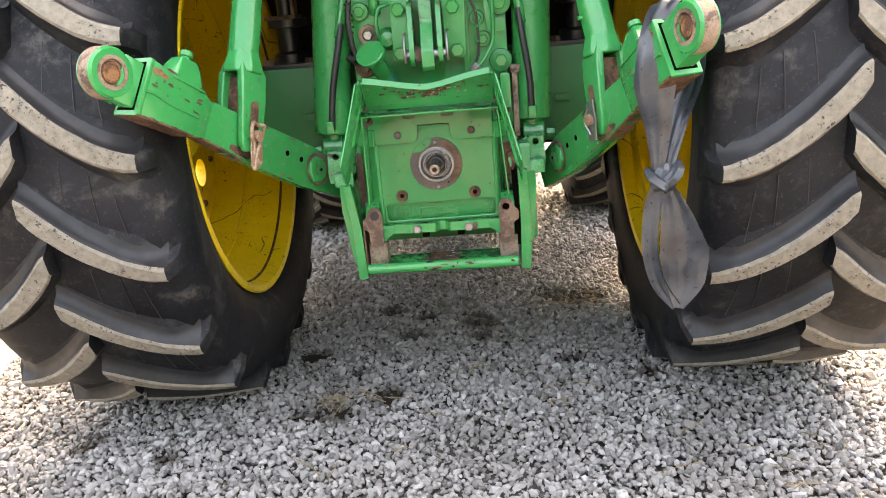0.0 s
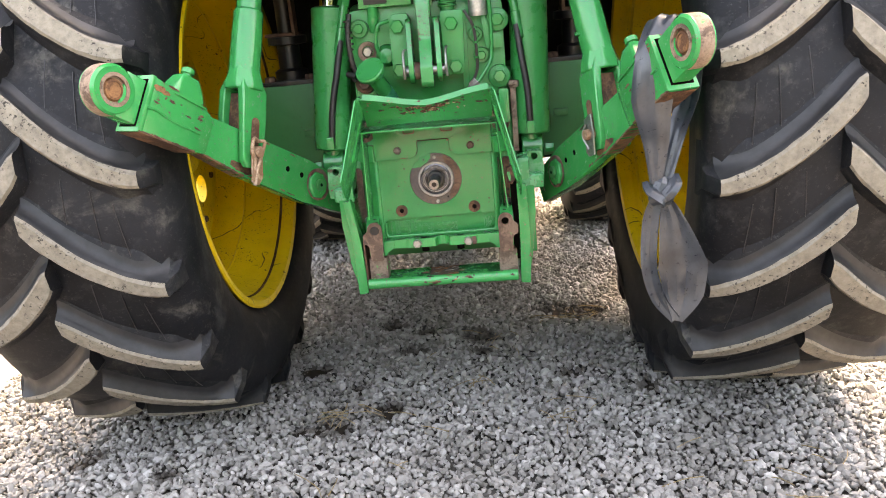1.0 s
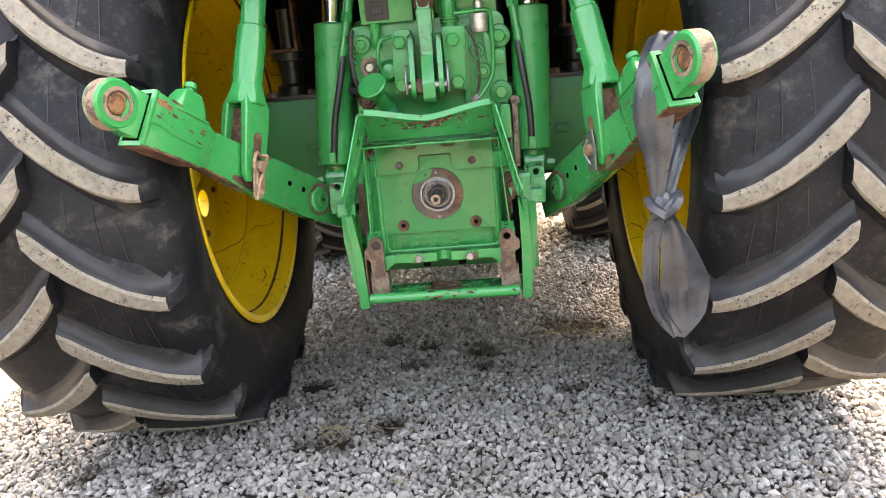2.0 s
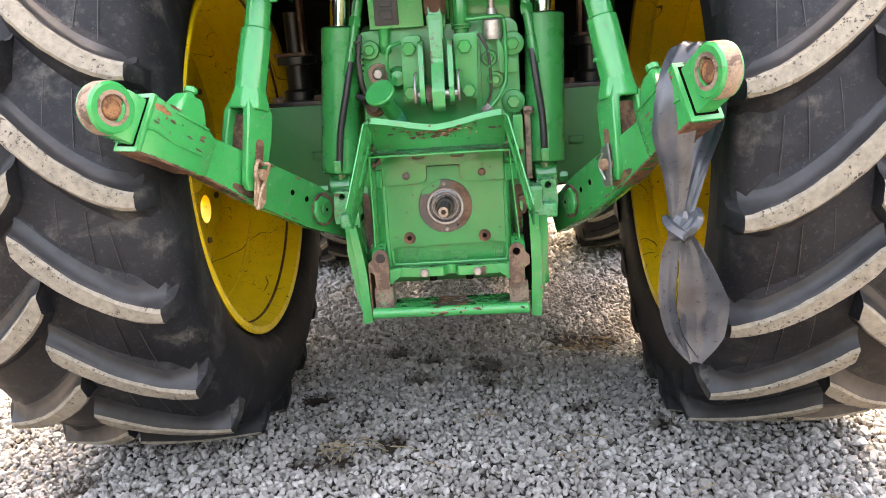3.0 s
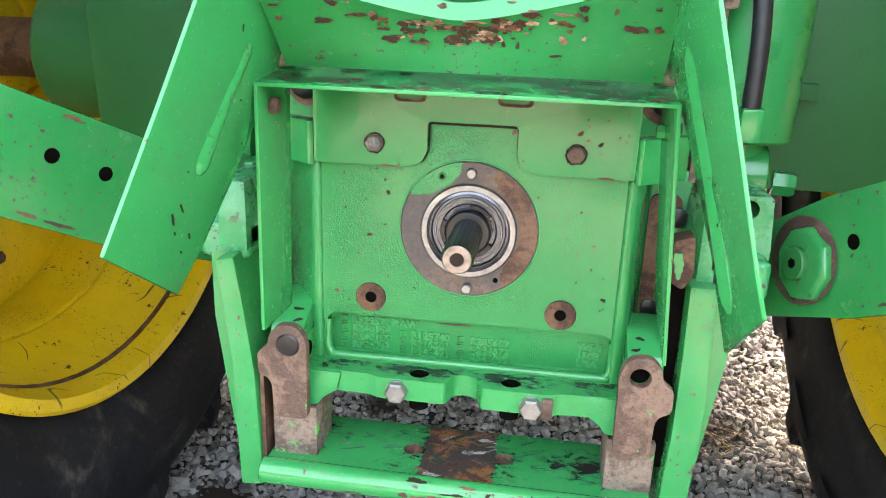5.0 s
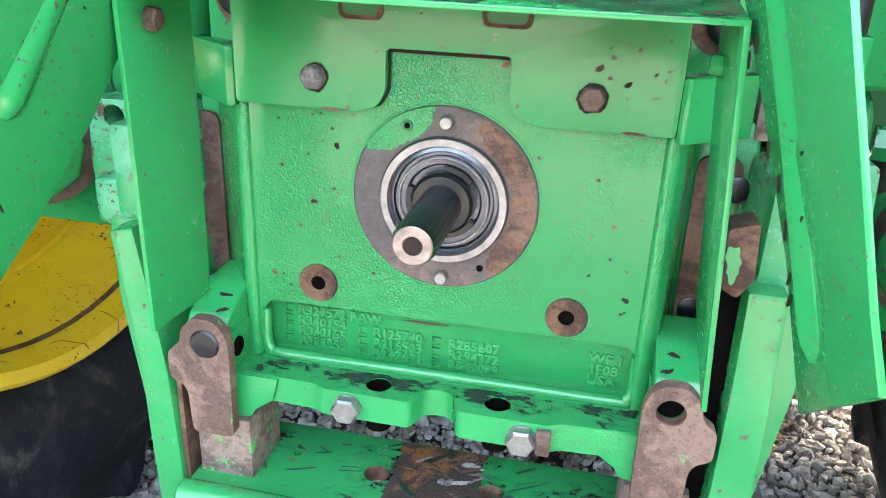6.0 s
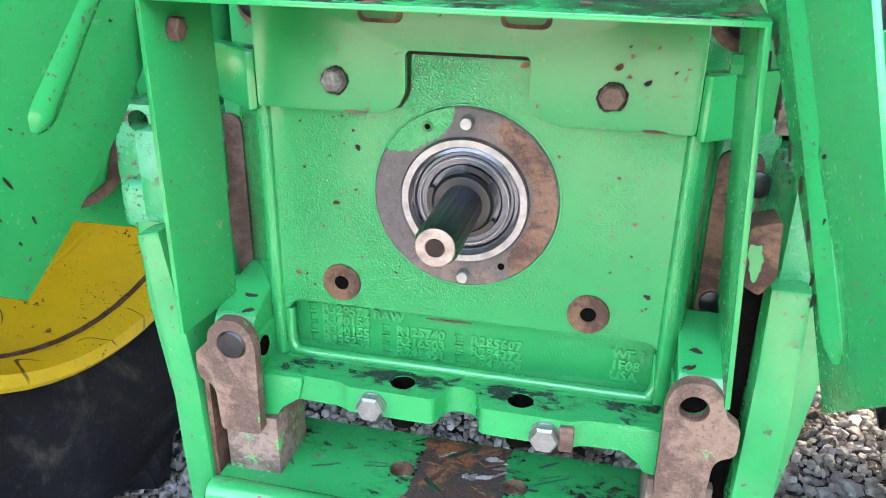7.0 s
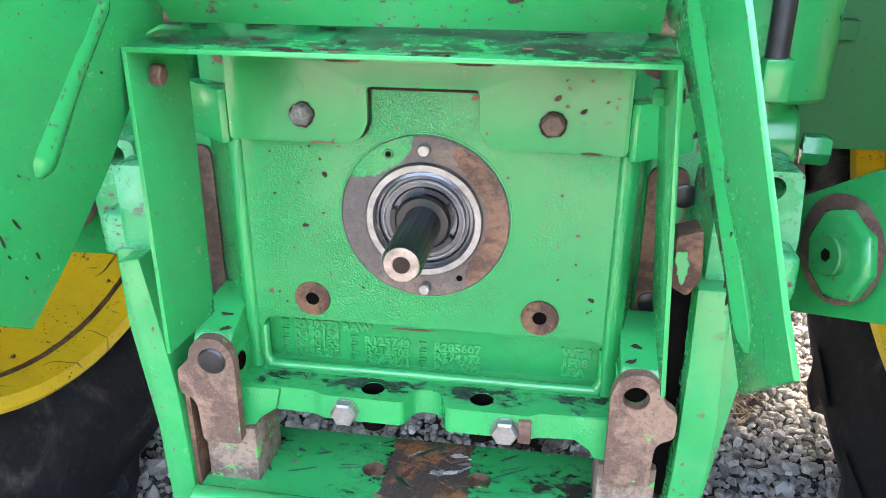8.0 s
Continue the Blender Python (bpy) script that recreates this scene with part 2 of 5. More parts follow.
def ground_mat():
    n = Nodes("packed_stone_bed")
    v = n.node("ShaderNodeTexVoronoi", Vector=n.coord, Scale=42.0)
    hue = n.t.nodes.new("ShaderNodeSeparateColor")
    n.put(v.outputs["Color"], hue.inputs[0])
    col = n.mix(hue.outputs[0], (0.030, 0.028, 0.025), (0.12, 0.115, 0.107))
    col = n.mix(n.ramp(v.outputs["Distance"], 0.35, 0.7), col, (0.04, 0.038, 0.035))
    col = n.mix(soiled(n), col, (0.024, 0.018, 0.013))
    # beyond the loose layer the stone itself lies packed at the surface
    axes = n.t.nodes.new("ShaderNodeSeparateXYZ")
    n.put(n.coord, axes.inputs[0])
    beyond = n.math("MAXIMUM", n.math("SUBTRACT", n.math("ABSOLUTE", axes.outputs[0]), 2.05), n.math("SUBTRACT", -0.95, axes.outputs[1]))
    beyond = n.math("MAXIMUM", beyond, n.math("SUBTRACT", axes.outputs[1], 6.5))
    packed = n.mix(hue.outputs[0], (0.095, 0.091, 0.085), (0.185, 0.178, 0.168))
    col = n.mix(n.ramp(beyond, -0.01, 0.03), col, packed)
    n.bump(v.outputs["Distance"], -0.8, 0.02)
    return n.done(col, 0.9, 0.0, 0.2)


def backdrop_mat():
    n = Nodes("backdrop_green")
    a = n.noise(1.6, 8.0, 0.7)
    n.bump(a, 1.0, 0.6)
    return n.done(n.mix(n.ramp(a, 0.35, 0.65), (0.010, 0.018, 0.006), (0.055, 0.085, 0.028)), 0.9, 0.0, 0.1)


stone_mat, bed_mat = gravel_mat(), ground_mat()
straw_mat = plain("dry_straw", (0.24, 0.175, 0.09), 0.8)


# ---- shape helpers ----
V = Vector


def solid(rings, close=True):
    """A skin over rings of points of equal length, capped at both ends."""
    bm = bmesh.new()
    rows = [[bm.verts.new(p) for p in ring] for ring in rings]
    n = len(rows[0])
    for a, b in zip(rows, rows[1:]):
        for i in range(n):
            bm.faces.new((a[i], a[(i + 1) % n], b[(i + 1) % n], b[i]))
    if close:
        bm.faces.new(rows[0][::-1])
        bm.faces.new(rows[-1])
    return bm


def box(x0, x1, y0, y1, z0, z1):
    return solid([[(x0, y0, z), (x1, y0, z), (x1, y1, z), (x0, y1, z)] for z in (z0, z1)])


def place(axis, u, v, a):
    return {"x": (a, u, v), "y": (u, a, v), "z": (u, v, a)}[axis]


def prism(pts, axis, a, b):
    """A flat outline (in the two other axes, in order) pulled from a to b along axis."""
    return solid([[place(axis, u, v, d) for u, v in pts] for d in (a, b)])


def pierced(pts, holes, axis, a, b, n=20):
    """Like prism, with round holes (u, v, radius) right through it."""
    bm = bmesh.new()
    loops = [pts] + [[(u + r * math.cos(k * math.tau / n), v + r * math.sin(k * math.tau / n)) for k in range(n)] for u, v, r in holes]
    edges = []
    for loop in loops:
        vs = [bm.verts.new(place(axis, u, v, a)) for u, v in loop]
        edges += [bm.edges.new((vs[i], vs[(i + 1) % len(vs)])) for i in range(len(vs))]
    faces = [g for g in bmesh.ops.triangle_fill(bm, use_beauty=True, edges=edges)["geom"] if isinstance(g, bmesh.types.BMFace)]
    more = bmesh.ops.extrude_face_region(bm, geom=faces, use_keep_orig=True)["geom"]
    bmesh.ops.translate(bm, verts=[g for g in more if isinstance(g, bmesh.types.BMVert)], vec=place(axis, 0, 0, b - a))
    return bm


def rounded(pts, r, n=4):
    """An outline with its corners rounded."""
    out = []
    for i, p in enumerate(pts):
        p, q, s = V(p), V(pts[i - 1]), V(pts[(i + 1) % len(pts)])
        k = min(r, (q - p).length * 0.45, (s - p).length * 0.45)
        a, b = p + (q - p).normalized() * k, p + (s - p).normalized() * k
        for j in range(n + 1):
            t = j / n
            out.append(tuple(a * (1 - t) ** 2 + p * 2 * t * (1 - t) + b * t * t))
    return out


def frame_of(d):
    d = V(d).normalized()
    u = d.cross(V((0, 0, 1)) if abs(d.z) < 0.95 else V((1, 0, 0))).normalized()
    return u, d.cross(u)


def lathe(profile, p, d, n=32, close=True):
    """Rings of (radius, distance along d) round the line from p along d."""
    p, d = V(p), V(d).normalized()
    u, v = frame_of(d)
    return solid([[p + d * h + (u * math.cos(k * math.tau / n) + v * math.sin(k * math.tau / n)) * r for k in range(n)] for r, h in profile], close)


def rod(p, q, r, r2=None, n=24, edge=0.0):
    p, q = V(p), V(q)
    h = (q - p).length
    r2 = r if r2 is None else r2
    prof = [(r, 0), (r2, h)] if not edge else [(r - edge, 0), (r, edge), (r2, h - edge), (r2 - edge, h)]
    return lathe(prof, p, q - p, n)


def ring(p, d, r0, r1, h, n=40, edge=0.0015):
    """A flat ring: inner radius r0, outer r1, standing h along d from p."""
    prof = [(r0, 0), (r1, 0), (r1, h - edge), (r1 - edge, h), (r0 + edge, h), (r0, h - edge), (r0, 0)]
    return lathe(prof, p, d, n, False)


def smooth_path(pts, k=8):
    pts = [V(p) for p in pts]
    ext = [pts[0] * 2 - pts[1]] + pts + [pts[-1] * 2 - pts[-2]]
    out = []
    for i in range(1, len(ext) - 2):
        a, b, c, d = ext[i - 1:i + 3]
        for j in range(k):
            t = j / k
            out.append(0.5 * (2 * b + (c - a) * t + (2 * a - 5 * b + 4 * c - d) * t * t + (3 * b - a - 3 * c + d) * t ** 3))
    return out + [pts[-1]]


def tube(pts, r, n=12, k=8):
    path = smooth_path(pts, k) if k else [V(p) for p in pts]
    u = None
    rings = []
    for i, p in enumerate(path):
        d = (path[min(i + 1, len(path) - 1)] - path[max(i - 1, 0)]).normalized()
        u = frame_of(d)[0] if u is None else (u - d * u.dot(d)).normalized()
        v = d.cross(u)
        rings.append([p + (u * math.cos(j * math.tau / n) + v * math.sin(j * math.tau / n)) * r for j in range(n)])
    return solid(rings)


def hexagon(p, d, r, h):
    """A hexagon bolt head with its chamfer, standing on p along d, with a washer face below."""
    bm = lathe([(r, 0), (r, h * 0.8), (r * 0.84, h)], p, d, 6)
    return both(bm, lathe([(r * 0.97, -0.0005), (r * 0.97, 0.0015)], p, d, 18))


def both(*bms):
    """Several shapes as one."""
    out = bmesh.new()
    for b in bms:
        me = bpy.data.meshes.new("tmp")
        b.to_mesh(me)
        out.from_mesh(me)
        b.free()
        bpy.data.meshes.remove(me)
    return out


def slab(pts, t):
    """A flat plate over points in space, with the thickness vector t."""
    t = V(t)
    return solid([[V(p) for p in pts], [V(p) + t for p in pts]])


def grid_sheet(fn, nu, nv, t):
    """A curved sheet fn(u, v), u and v from 0 to 1, made thick by the vector function or vector t."""
    top = [[V(fn(i / nu, j / nv)) for j in range(nv + 1)] for i in range(nu + 1)]
    bm = bmesh.new()
    off = V(t)
    a = [[bm.verts.new(p) for p in row] for row in top]
    b = [[bm.verts.new(p + off) for p in row] for row in top]
    for i in range(nu):
        for j in range(nv):
            bm.faces.new((a[i][j], a[i + 1][j], a[i + 1][j + 1], a[i][j + 1]))
            bm.faces.new((b[i][j], b[i][j + 1], b[i + 1][j + 1], b[i + 1][j]))
    for i in range(nu):
        for j in (0, nv):
            bm.faces.new((a[i][j], b[i][j], b[i + 1][j], a[i + 1][j]))
    for j in range(nv):
        for i in (0, nu):
            bm.faces.new((a[i][j], a[i][j + 1], b[i][j + 1], b[i][j]))
    return bm


def mesh_of(name, bm, material, bevel=0.0, seg=2, angle=38):
    bmesh.ops.recalc_face_normals(bm, faces=bm.faces)
    if bevel:
        sharp = [e for e in bm.edges if len(e.link_faces) == 2 and e.calc_face_angle(0) > radians(28)]
        bmesh.ops.bevel(bm, geom=sharp, offset=bevel, segments=seg, affect="EDGES", profile=0.6, clamp_overlap=True)
    me = bpy.data.meshes.new(name)
    bm.to_mesh(me)
    bm.free()
    me.polygons.foreach_set("use_smooth", [True] * len(me.polygons))
    me.set_sharp_from_angle(angle=radians(angle))
    for m in material if isinstance(material, (list, tuple)) else [material]:
        me.materials.append(m)
    return me


def part(name, bm, material, parent, label="", bevel=0.0, seg=2, angle=38, level=False):
    """One mesh under a thing or a part. level: its numbers are those of the level yard, without the view-fitting tilt.
    """
    ob = new(name, mesh_of(name, bm, material, bevel, seg, angle))
    ob.parent = parent
    if level:
        ob.matrix_parent_inverse = FIT_TILT.inverted()
    return tagged(ob, label)


def thing(name, label, category, at=(0, 0, 0), group=""):
    ob = new(name)
    ob.location = at
    ob.empty_display_size = 0.1
    return tagged(ob, label, category, group)


def blotch(c, n, u, ru, rv, seed, h=0.0006, jag=0.5):
    """A thin flake with a ragged outline at c, facing n, ru long along u and rv across."""
    c, n, u = V(c), V(n).normalized(), V(u).normalized()
    u = (u - n * u.dot(n)).normalized()
    w = n.cross(u)
    rnd = random.Random(seed)
    waves = [(k, rnd.uniform(0, math.tau), jag * rnd.uniform(0.5, 1.0) / k ** 0.8) for k in (2, 3, 5, 7, 11)]
    ring_ = []
    for k in range(40):
        a = k * math.tau / 40
        r = max(0.25, 1 + sum(m * math.sin(f * a + p) for f, p, m in waves) * 0.6 + rnd.uniform(-0.06, 0.06))
        ring_.append(c + u * ru * r * math.cos(a) + w * rv * r * math.sin(a))
    return solid([[p - n * 0.0004 for p in ring_], [p + n * h for p in ring_]])


BACK = (0, -1, 0)
FIT_TILT = pose(-0.003, 0.047, -0.027, math.degrees(0.0505), 0, 0)   # tilt and shift that fit the tractor's parts to the camera's view


# ---- ground ----
bed = bmesh.new()
bmesh.ops.create_grid(bed, x_segments=60, y_segments=60, size=1.0)
for v in bed.verts:
    u, w = v.co.x, v.co.y
    v.co.x = 400 * u * abs(u) ** 3 + 6 * u
    v.co.y = 400 * w * abs(w) ** 3 + 6 * w + 1.0
    v.co.z = -0.020
ground = new("ground", mesh_of("ground", bed, bed_mat))
tagged(ground, "yard of packed grey crushed stone", "ground", kind="structure")

edge = random.Random(2)
ahead = [max(0.0, math.sin(k * math.tau / 90)) for k in range(90)]     # the ring rises and closes in ahead, to dim the ground there
tops = [3.6 + 1.6 * edge.random() + 5.0 * ahead[k] ** 0.7 for k in range(90)]
wall_rings = []
for rad, fac in ((19.0, 0.0), (18.2, 0.0), (17.0, 0.35), (16.6, 0.7), (18.0, 1.0), (20.5, 1.0), (20.5, 0.0)):
    wall_rings.append([((rad * (1 - 0.25 * ahead[k]) + edge.uniform(-0.8, 0.8)) * math.cos(k * math.tau / 90), 1.0 + (rad * (1 - 0.25 * ahead[k]) + edge.uniform(-0.8, 0.8)) * math.sin(k * math.tau / 90), tops[k] * fac) for k in range(90)])
backdrop = new("backdrop", mesh_of("backdrop", solid(wall_rings, False), backdrop_mat()))
tagged(backdrop, "unseen dark green ring added to hold back low light", "trees", kind="structure")

tractor = thing("tractor", "green farm tractor with yellow wheels and a raised rear hitch", "tractor")
tractor.matrix_basis = FIT_TILT

# ---- wheels ----
AXLE_Y, AXLE_Z = 0.48, 1.03
R_TOP, R_BASE = 1.03, 0.978


def casing_profile(flat=0.0, bead=0.0):
    """The tyre's section, radius and offset; flat takes metres off the sidewalls' bulge, bead widens the seat."""
    half = [(0.640, -0.275), (0.655, -0.300), (0.700, -0.335), (0.760, -0.350), (0.830, -0.355), (0.890, -0.345), (0.930, -0.325), (0.955, -0.300), (0.970, -0.24), (0.976, -0.12)]
    half = [(r + (bead if r < 0.66 else 0.0), h + flat * math.sin(math.pi * min(1.0, max(0.0, (r - 0.645) / 0.275)))) for r, h in half]
    return half + [(0.978, 0.0)] + [(r, -h) for r, h in half[::-1]] + [(0.634 + bead, 0.262), (0.634 + bead, -0.262), (0.640 + bead, -0.275)]


def lug_mesh(side):
    """One tread bar, from the shoulder to past the middle, lying at the wheel's rear. side: -1 or 1, the shoulder that it starts from."""
    rings = []
    n = 18
    rough = random.Random(40 + side)
    for i in range(n + 1):
        s = i / n
        u = -0.318 + 0.334 * s
        ang = 0.222 * s ** 1.65
        wt = 0.021 + 0.019 * s ** 0.8 - 0.010 * max(0.0, (s - 0.9) / 0.1) ** 2
        wb = wt + 0.022 + 0.012 * (1 - s)
        top = R_TOP - 0.016 * (1 - s) ** 2
        low = R_BASE - 0.045 * max(0, 1 - s * 5) - 0.012
        ring_ = []
        deep = top - low - 0.012
        for r, w in ((low, -wb - 0.014), (low + 0.012 + deep * 0.08, -wb + 0.004), (low + 0.012 + deep * 0.40, -wt - 0.010), (top - 0.007, -wt - 0.001), (top, -wt + 0.008), (top, wt - 0.008), (top - 0.007, wt + 0.001),
                     (low + 0.012 + deep * 0.60, wt + 0.005), (low + 0.012 + deep * 0.32, wt + 0.012), (low + 0.012 + deep * 0.15, wt + 0.023), (low + 0.012 + deep * 0.06, wt + 0.038), (low, wt + 0.072)):
            a = ang + (w + (rough.uniform(-0.0014, 0.0014) if r > low + 0.02 else 0)) / r
            r += rough.uniform(-0.0010, 0.0006) if r > low + 0.02 else 0
            ring_.append((-side * u if side > 0 else u, -r * math.cos(a), r * math.sin(a)))
        rings.append(ring_)
    # the end that runs down over the shoulder
    first = [((-side * -0.338 if side > 0 else -0.338), y * (0.93 if k in (0, 11) else 0.945), z * (0.93 if k in (0, 11) else 0.945)) for k, (x, y, z) in enumerate(rings[0])]
    bm = solid([first] + rings)
    m = len(first)
    me = mesh_of("lug", bm, [tyre_rubber, lug_top_mat, flank_mat], angle=30)
    for p in me.polygons:
        if m <= p.index < m * (n + 1) and p.index % m in (3, 4, 5):
            p.material_index = 1
        elif m <= p.index < m * (n + 1) and p.index % m in (6, 7, 8, 9):
            p.material_index = 2
    return me


LUGS = {-1: lug_mesh(-1), 1: lug_mesh(1)}
COUNT = 20


def groove_mesh(side):
    """Fine raised moulding lines across the gap between two bars."""
    out = []
    for u, a0, a1, lean in ((-0.235, 0.085, 0.250, 0.012), (-0.165, 0.120, 0.290, -0.004), (-0.085, 0.170, 0.330, -0.012)):
        pts = []
        for k in range(9):
            f = k / 8
            a = a0 + (a1 - a0) * f
            pts.append((-side * (u + lean * f) if side > 0 else u + lean * f, -0.9765 * math.cos(a), 0.9765 * math.sin(a)))
        out.append(mesh_of("tread_line", tube(pts, 0.0015, 5, 1), hose_mat))
    return out


LINES = {-1: groove_mesh(-1), 1: groove_mesh(1)}


def rear_wheel(cx, inner, phase, hole_turn, flange, flat, label):
    """A driven wheel: the tyre casing carries its lugs, rim and disc. inner: the side (-1 or 1) that faces the tractor."""
    wheel = part("rear_wheel", lathe(casing_profile(flat, max(0.0, flange[0])), (0, 0, 0), (1, 0, 0), 96, False), tyre_rubber, tractor, label, angle=50)
    wheel.location = (cx, AXLE_Y, AXLE_Z)
    for side in (-1, 1):
        for k in range(COUNT):
            lug = new("lug", LUGS[side])
            lug.parent = wheel
            step = math.tau / COUNT
            lug.rotation_euler = (-(radians(phase) + step * (k + (0.5 if side != inner else 0))), 0, 0)
            if side == inner:
                for me in LINES[side]:
                    line = new("tread_line", me)
                    line.parent = wheel
                    line.rotation_euler = lug.rotation_euler
    i = inner
    barrel = [(0.640, 0.262), (0.664, 0.285), (0.668, 0.297), (0.660, 0.303), (0.640, 0.298), (0.628, 0.270), (0.624, 0.235), (0.600, 0.222), (0.596, 0.19), (0.575, 0.16), (0.555, 0.10), (0.550, -0.02),
              (0.556, -0.10), (0.595, -0.20), (0.625, -0.24), (0.650, -0.28), (0.66, -0.295), (0.655, -0.30), (0.635, -0.25), (0.605, -0.20), (0.57, -0.10), (0.565, 0.10), (0.60, 0.16), (0.620, 0.225), (0.640, 0.262)]
    barrel = [(r + flange[0], h + flange[1]) if h > 0.23 else (r, h) for r, h in barrel]
    part("rim", lathe(barrel, (0, 0, 0), (i, 0, 0), 80, False), yellow, wheel, "yellow painted steel rim, scuffed", angle=30)
    if i > 0:
        part("rim_groove", lathe([(r + flange[0], h + flange[1]) for r, h in ((0.6250, 0.236), (0.6205, 0.239), (0.6205, 0.245), (0.6255, 0.248), (0.6250, 0.236))], (0, 0, 0), (i, 0, 0), 72, False), rust_dark, wheel, "dirt line in the rim's groove")
    n = 72
    outer = [(0.552 * math.cos(k * math.tau / n), 0.552 * math.sin(k * math.tau / n)) for k in range(n)]
    holes = [(0.355 * math.cos(hole_turn + k * math.tau / 6), 0.355 * math.sin(hole_turn + k * math.tau / 6), 0.058) for k in range(6)]
    disc = pierced(outer, holes, "x", -i * 0.022, -i * 0.042, 24)
    part("wheel_disc", disc, yellow, wheel, "yellow wheel disc with round openings")
    part("hub", lathe([(0.17, 0), (0.17, 0.03), (0.135, 0.045), (0.12, 0.10), (0.10, 0.105)], (-i * 0.022, 0, 0), (i, 0, 0), 36), yellow, wheel, bevel=0.004)
    for k in range(6):
        a = hole_turn + k * math.tau / 6
        outline = rounded([(0.235, -0.075), (0.40, -0.150), (0.485, -0.150), (0.500, 0.0), (0.485, 0.150), (0.40, 0.150), (0.235, 0.075)], 0.045)
        turned = lambda u, w: (u * math.cos(a) - w * math.sin(a), u * math.sin(a) + w * math.cos(a))
        part("rim_bracket", pierced([turned(u, w) for u, w in outline], [(*turned(0.355, 0), 0.058)], "x", -i * 0.022, -i * 0.006, 24), yellow, wheel, angle=25)
        for du, dw in ((0.425, -0.110), (0.425, 0.110)):
            y, z = turned(du, dw)
            part("wheel_bolt", hexagon((-i * 0.006, y, z), (i, 0, 0), 0.014, 0.012), bolt_rust, wheel)
    for dist in (0.205, 0.115):
        rr = 0.612 if dist > 0.2 else 0.560
        part("rim_bead", lathe([(rr - 0.004, dist - 0.006), (rr - 0.010, dist), (rr - 0.004, dist + 0.006), (rr + 0.004, dist), (rr - 0.004, dist - 0.006)], (0, 0, 0), (i, 0, 0), 72, False), yellow, wheel)
    for k in range(10):
        a = k * math.tau / 10
        part("wheel_bolt", hexagon((i * 0.008, 0.152 * math.cos(a), 0.152 * math.sin(a)), (i, 0, 0), 0.013, 0.014), yellow, wheel)
    return wheel


rear_wheel(-1.035, 1, 2.5, radians(17), (-0.008, 0.020), 0.0, "large rear tyre with dusty worn lugs on a yellow rim")
rear_wheel(1.06, -1, -5.6, radians(8), (0.015, -0.002), 0.036, "large rear tyre with dusty worn lugs on a yellow rim")
part("paper_tag", slab([(0.7430, 0.716, 0.114), (0.7150, 0.704, 0.156), (0.7150, 0.692, 0.156), (0.7430, 0.704, 0.114)], (-0.003, 0, 0)), white_tag, tractor, "small white tag stuck to the sidewall")

for cx in (-0.98, 0.98):
    fw = part("front_wheel", lathe([(r * 0.76, h * 0.74) for r, h in casing_profile()], (0, 0, 0), (1, 0, 0), 64, False), tyre_rubber, tractor, "front tyre, half hidden in the shade", angle=50)
    fw.location = (cx, 3.15, 0.65)
    for side in (-1, 1):
        for k in range(COUNT):
            lug = new("lug", LUGS[side])
            lug.parent = fw
            lug.scale = (0.74, 0.76, 0.76)
            lug.rotation_euler = (-(math.tau / COUNT * (k + (0.5 if side > 0 else 0))), 0, 0)
    part("rim", lathe([(0.47, -0.2), (0.43, -0.12), (0.40, 0), (0.43, 0.12), (0.47, 0.2), (0.45, 0.2), (0.30, 0.02), (0.30, -0.02), (0.45, -0.2), (0.47, -0.2)], (0, 0, 0), (1, 0, 0), 40, False), yellow, fw)

# ---- axle and body ----
for s, x_in, x_step, x_end in ((-1, 0.20, 0.66, 0.80), (1, 0.20, 0.70, 0.83)):
    pts = [(s * x_in, 1.212), (s * 0.60, 1.212), (s * 0.615, 1.16), (s * (x_step - 0.02), 1.145), (s * x_step, 1.12), (s * x_step, 0.935), (s * (x_step - 0.03), 0.89), (s * x_in, 0.89)]
    axle = part("axle_housing", prism(rounded(pts, 0.012), "y", AXLE_Y - 0.155, AXLE_Y + 0.155), green_shaded, tractor, "green cast axle housing, its paint darkened for shade", bevel=0.008)
    part("axle_tube", lathe([(0.118, 0), (0.122, 0.05), (0.122, x_end - x_step + 0.02), (0.112, x_end - x_step + 0.03), (0.07, x_end - x_step + 0.03)], (s * (x_step - 0.03), AXLE_Y, AXLE_Z), (s, 0, 0), 40), green_shaded, axle, bevel=0.003)
    part("axle_shaft", rod((s * (x_end - 0.02), AXLE_Y, AXLE_Z), (s * 1.10, AXLE_Y, AXLE_Z), 0.054, n=32), rust_dark, axle, "bare brown steel bar axle")
    part("cast_tab", box(s * 0.42, s * 0.468, AXLE_Y - 0.172, AXLE_Y - 0.15, 1.028, 1.052), green_shaded, axle, bevel=0.003)
    part("gasket_plate", box(s * 0.40, s * 0.605, AXLE_Y - 0.15, AXLE_Y + 0.15, 1.212, 1.226), black_steel, axle, bevel=0.002)
    for bx in (0.43, 0.575):
        part("axle_bolt", hexagon((s * bx, AXLE_Y - 0.12, 1.226), (0, 0, 1), 0.020, 0.018), bolt_rust, axle)
    part("cab_mount", lathe([(0.060, 0), (0.060, 0.03), (0.042, 0.04), (0.040, 0.12), (0.070, 0.125), (0.070, 0.15), (0.030, 0.16), (0.03, 0.30)], (s * 0.515, AXLE_Y - 0.03, 1.226), (0, 0, 1), 28), black_steel, axle, "black rubber cab mount")
    part("mount_bracket", both(box(s * 0.47, s * 0.482, AXLE_Y - 0.09, AXLE_Y - 0.03, 1.39, 1.62), box(s * 0.47, s * 0.58, AXLE_Y - 0.09, AXLE_Y + 0.03, 1.378, 1.390)), rust_dark, axle, bevel=0.002)

